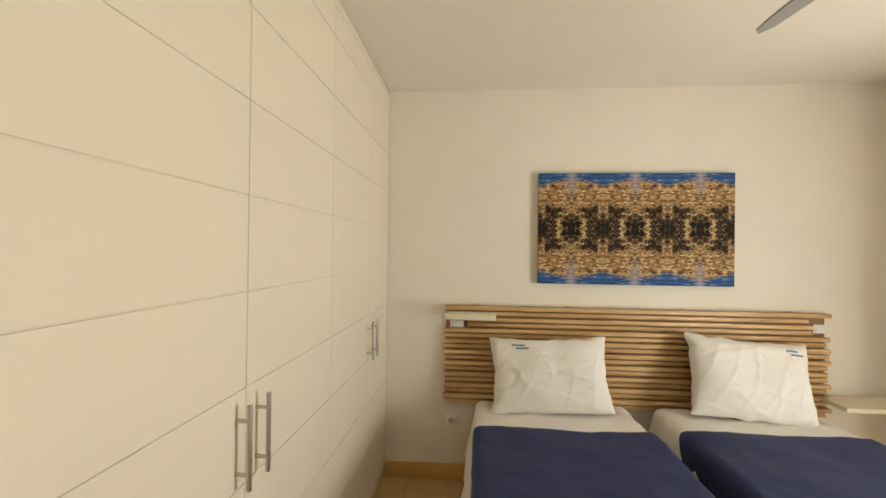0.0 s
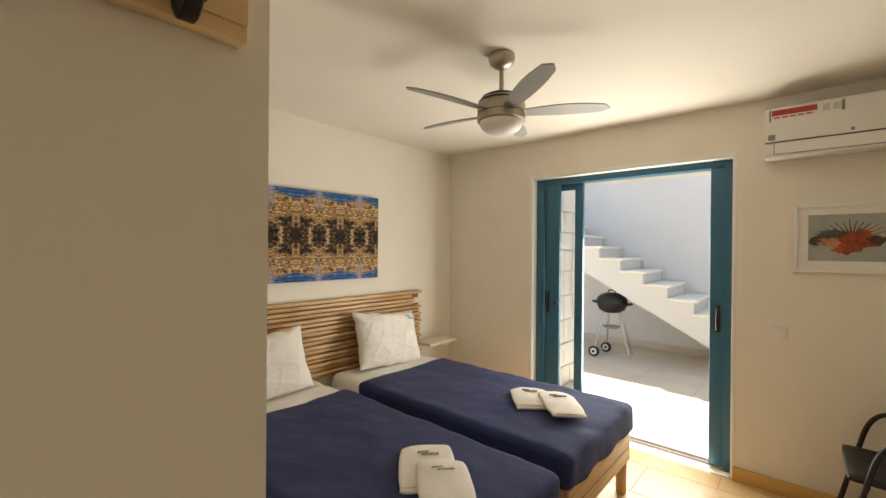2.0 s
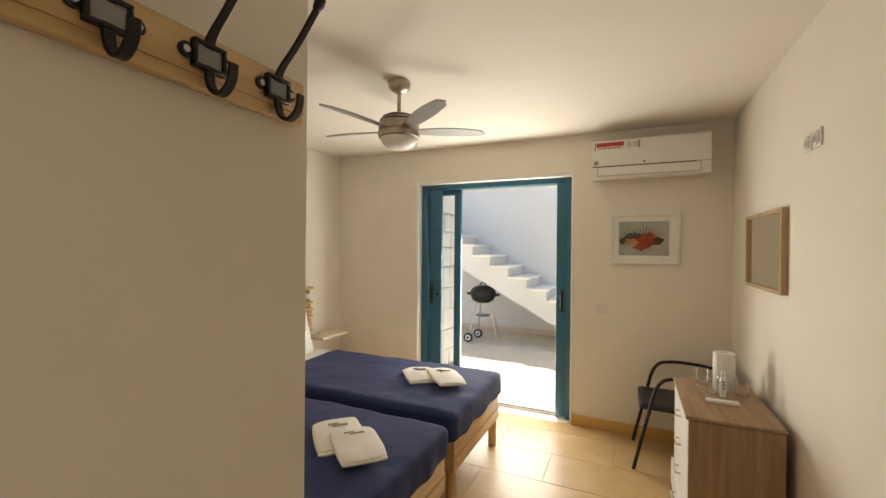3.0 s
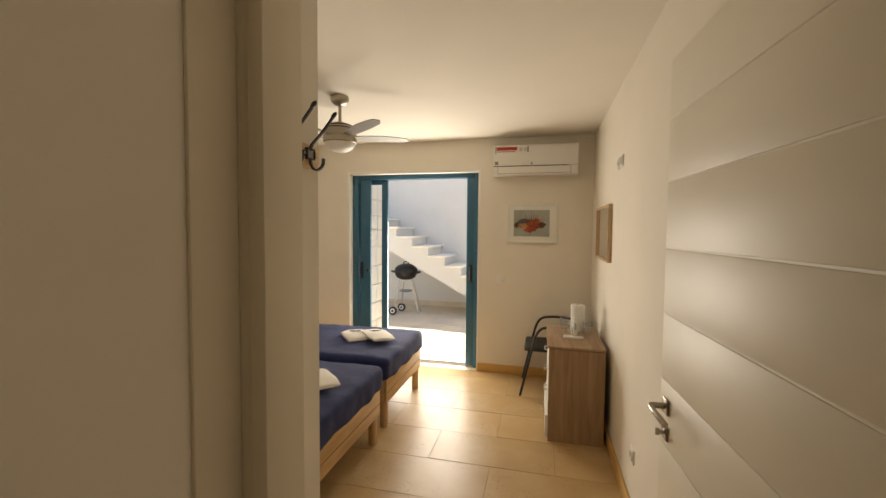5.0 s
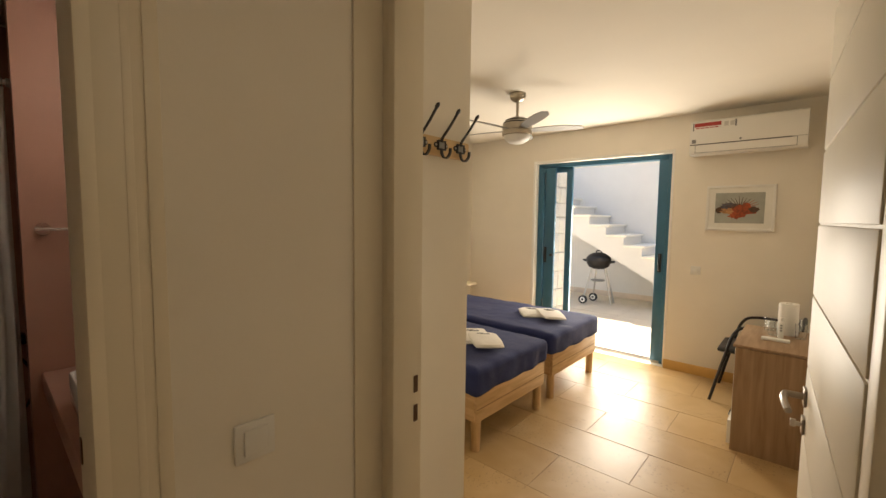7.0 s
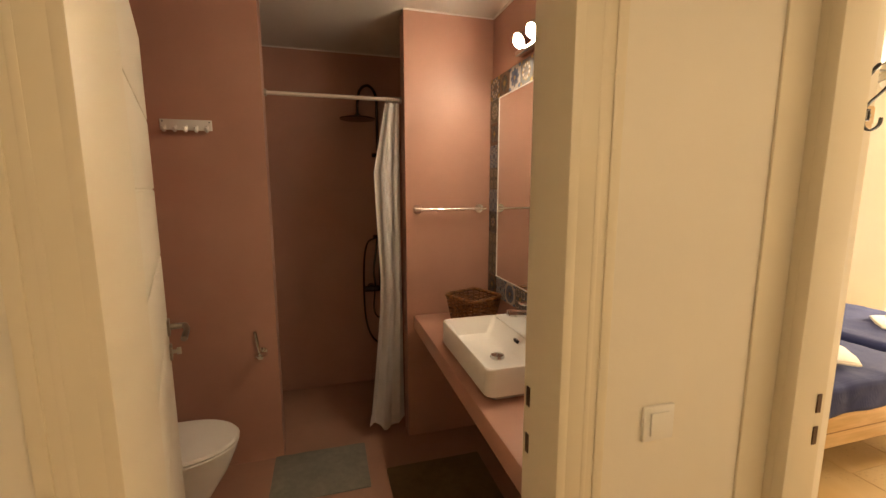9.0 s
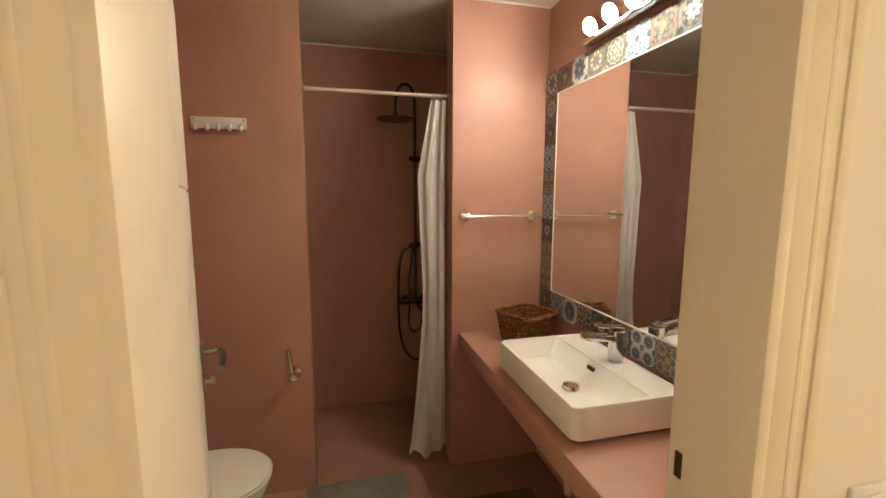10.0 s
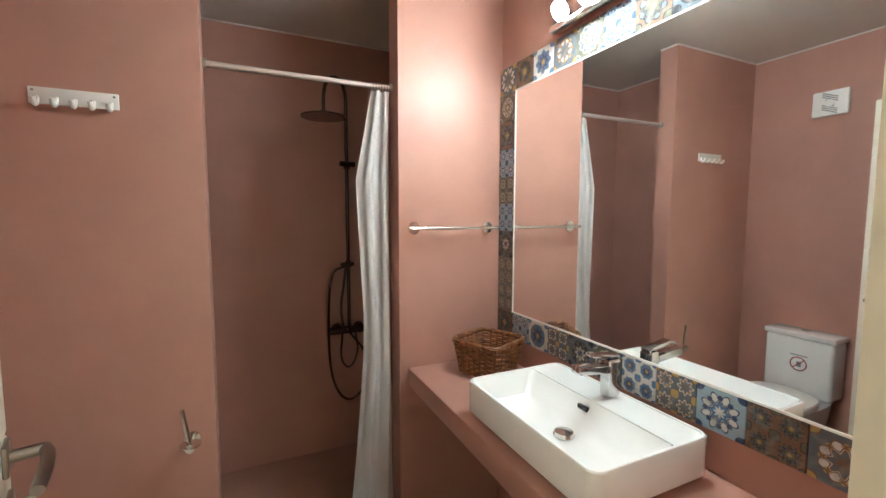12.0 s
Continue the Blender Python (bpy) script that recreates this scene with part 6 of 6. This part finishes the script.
def toilet():
    yc, xw = 1.905, -2.93
    ob = thing("toilet", "white ceramic toilet with closed lid against the wall", "toilet", at=(-2.6, yc, 0))

    def oval(bm, rows, cap=True):
        rings = []
        for z, xf, xb, w in rows:
            r = []
            for k in range(36):
                t = 2 * math.pi * k / 36
                cs, sn = math.cos(t), math.sin(t)
                cx = (xf + xb) / 2
                p = 2.0 if cs > 0 else 3.6
                s = (abs(cs) ** p + abs(sn) ** p) ** (-1 / p)
                r.append(bm.verts.new((cx + cs * s * (xf - xb) / 2, yc + sn * s * w / 2, z)))
            rings.append(r)
        for A, C in zip(rings, rings[1:]):
            for j in range(36):
                bm.faces.new((A[j], A[(j + 1) % 36], C[(j + 1) % 36], C[j]))
        bm.faces.new(rings[0][::-1])
        bm.faces.new(rings[-1])
        return bm
    part("pan", oval(bmesh.new(), [(0.0, -2.42, xw + 0.01, 0.26), (0.12, -2.40, xw + 0.01, 0.27), (0.28, -2.30, xw + 0.01, 0.34), (0.38, -2.258, xw + 0.01, 0.37), (0.40, -2.255, xw + 0.01, 0.372)]), CERAMIC, ob)
    part("seat", oval(bmesh.new(), [(0.402, -2.252, -2.73, 0.376), (0.414, -2.248, -2.73, 0.380), (0.418, -2.250, -2.73, 0.376)]), PLASTIC, ob)
    part("lid", oval(bmesh.new(), [(0.420, -2.25, -2.735, 0.374), (0.430, -2.246, -2.735, 0.380), (0.440, -2.256, -2.735, 0.366), (0.443, -2.30, -2.74, 0.30)]), PLASTIC, ob)
    tank = part("cistern", box(bmesh.new(), xw + 0.002, -2.765, yc - 0.18, yc + 0.18, 0.405, 0.765, bev=0.02, seg=3), CERAMIC, ob)
    part("cistern_lid", box(bmesh.new(), xw + 0.002, -2.758, yc - 0.187, yc + 0.187, 0.765, 0.80, bev=0.008), CERAMIC, ob)
    part("flush_button", cyl(bmesh.new(), (-2.85, yc, 0.80), (-2.85, yc, 0.807), 0.022, n=24), CHROME, ob)
    c = Vector((-2.764, yc - 0.01, 0.60))
    st = bmesh.new()
    tube(st, [(c.x, c.y + 0.042 * math.cos(2 * math.pi * k / 28), c.z + 0.042 * math.sin(2 * math.pi * k / 28)) for k in range(28)], 0.0035, 6, closed=True)
    tube(st, [(c.x, c.y - 0.03, c.z + 0.03), (c.x, c.y + 0.03, c.z - 0.03)], 0.003, 6)
    part("notice_ring", st, REDINK, ob, "red prohibition ring sticker")
    part("notice_mark", B(c.x - 0.001, c.x + 0.001, c.y - 0.014, c.y + 0.010, c.z - 0.018, c.z + 0.014), GREYINK, ob, smooth=False)
    part("notice_text", B(c.x - 0.001, c.x + 0.001, c.y - 0.045, c.y + 0.045, c.z + 0.052, c.z + 0.058), GREYINK, ob, smooth=False)


toilet()


def vent():
    x, yc, zc = -2.93, 1.893, 2.215
    ob = thing("extractor_fan", "white square extractor fan on the pink wall", "extractor fan", at=(x, yc, zc))
    part("cover", box(bmesh.new(), x + 0.001, x + 0.03, yc - 0.089, yc + 0.089, zc - 0.075, zc + 0.075, bev=0.008), PLASTIC, ob)
    for k in range(9):
        q = B(x + 0.0295, x + 0.0315, -0.042, 0.042, -0.003, 0.003)
        dz = -0.048 + k * 0.012
        half = 1.0 if k not in (3, 4, 5) else 0.55
        bmesh.ops.transform(q, matrix=Matrix.Translation((0, yc, zc + dz)) @ Matrix.Rotation(radians(24), 4, 'X') @ Matrix.Diagonal((1, half, 1, 1)), verts=q.verts[:])
        part("slot", q, GREYINK, ob, smooth=False)
    part("hub", cyl(bmesh.new(), (x + 0.030, yc, zc), (x + 0.0335, yc, zc), 0.022, n=20), PLASTIC, ob)


vent()
for m_, bx, lb in ((MATGREY, (-2.15, -1.63, 1.93, 2.33), "grey bath mat before the shower"), (MATOLIVE, (-1.53, -0.98, 1.62, 2.05), "olive brown bath mat under the vanity")):
    single("bath_mat", soft_box(bmesh.new(), bx[0], bx[1], bx[2], bx[3], 0.002, 0.014, 0.006, 16, 0.002, 14), m_, lb, "bath mat", "bath mats")


# unseen fixture, added as a stand-in for whatever lights the hall
def hall_fill_lamp():
    ob = thing("added_hall_light", "unseen round ceiling lamp, added to light the hall", "ceiling lamp", at=(-1.1, -0.95, CZ))
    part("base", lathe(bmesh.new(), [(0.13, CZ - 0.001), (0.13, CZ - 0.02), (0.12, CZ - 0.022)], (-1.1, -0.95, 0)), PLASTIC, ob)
    part("diffuser", lathe(bmesh.new(), [(0.12, CZ - 0.022), (0.118, CZ - 0.05), (0.08, CZ - 0.075), (0.001, CZ - 0.082)], (-1.1, -0.95, 0)), HALLFILL, ob, "glowing diffuser of the added hall lamp")


hall_fill_lamp()


def trap():
    ob = thing("basin_trap", "chrome bottle trap under the vanity shelf", "drain trap", at=(-1.06, 1.5, 0.4))
    part("pipe", tube(bmesh.new(), arc([(-1.10, 1.47, 0.73), (-1.10, 1.47, 0.55), (-1.10, 1.47, 0.50), (-1.0, 1.47, 0.50), (-0.801, 1.47, 0.50)], 3), 0.016), CHROME, ob)
    part("bottle", cyl(bmesh.new(), (-1.10, 1.47, 0.44), (-1.10, 1.47, 0.56), 0.03), CHROME, ob)


trap()

# ---- floor tiles ----
def floor_tiles():
    ob = floor
    px, ly, g = 0.4125, 0.856, 0.0016
    rg = random.Random(11)
    for r in range(-10, 7):
        x0 = 0.99 + r * px
        x1 = x0 + px
        y0s = (0.880 if r % 2 else 0.447) - ly * 4
        for k in range(0, 9):
            y0, y1 = y0s + k * ly, y0s + (k + 1) * ly
            a, b, c, d = max(x0, -3.05), min(x1, 3.26), max(y0, -1.6), min(y1, 3.4)
            if b - a < 0.03 or d - c < 0.03:
                continue
            if b <= -0.72 + 0.02 and d > 0.655:
                d = 0.655
            if b <= -0.60 and c >= 0.655:
                continue
            if a >= -0.60:
                c = max(c, -0.375)
            if d - c < 0.03:
                continue
            q = B((a - b) / 2 + g, (b - a) / 2 - g, (c - d) / 2 + g, (d - c) / 2 - g, -0.0028, 0.0, bev=0.0010, seg=1)
            piece("tile", mesh_of("floor_tile", q, TRAVERTINE, False), ob, ((a + b) / 2, (c + d) / 2, rg.random() * 0.0006), (radians(rg.uniform(-0.12, 0.12)), radians(rg.uniform(-0.12, 0.12)), 0))


floor_tiles()
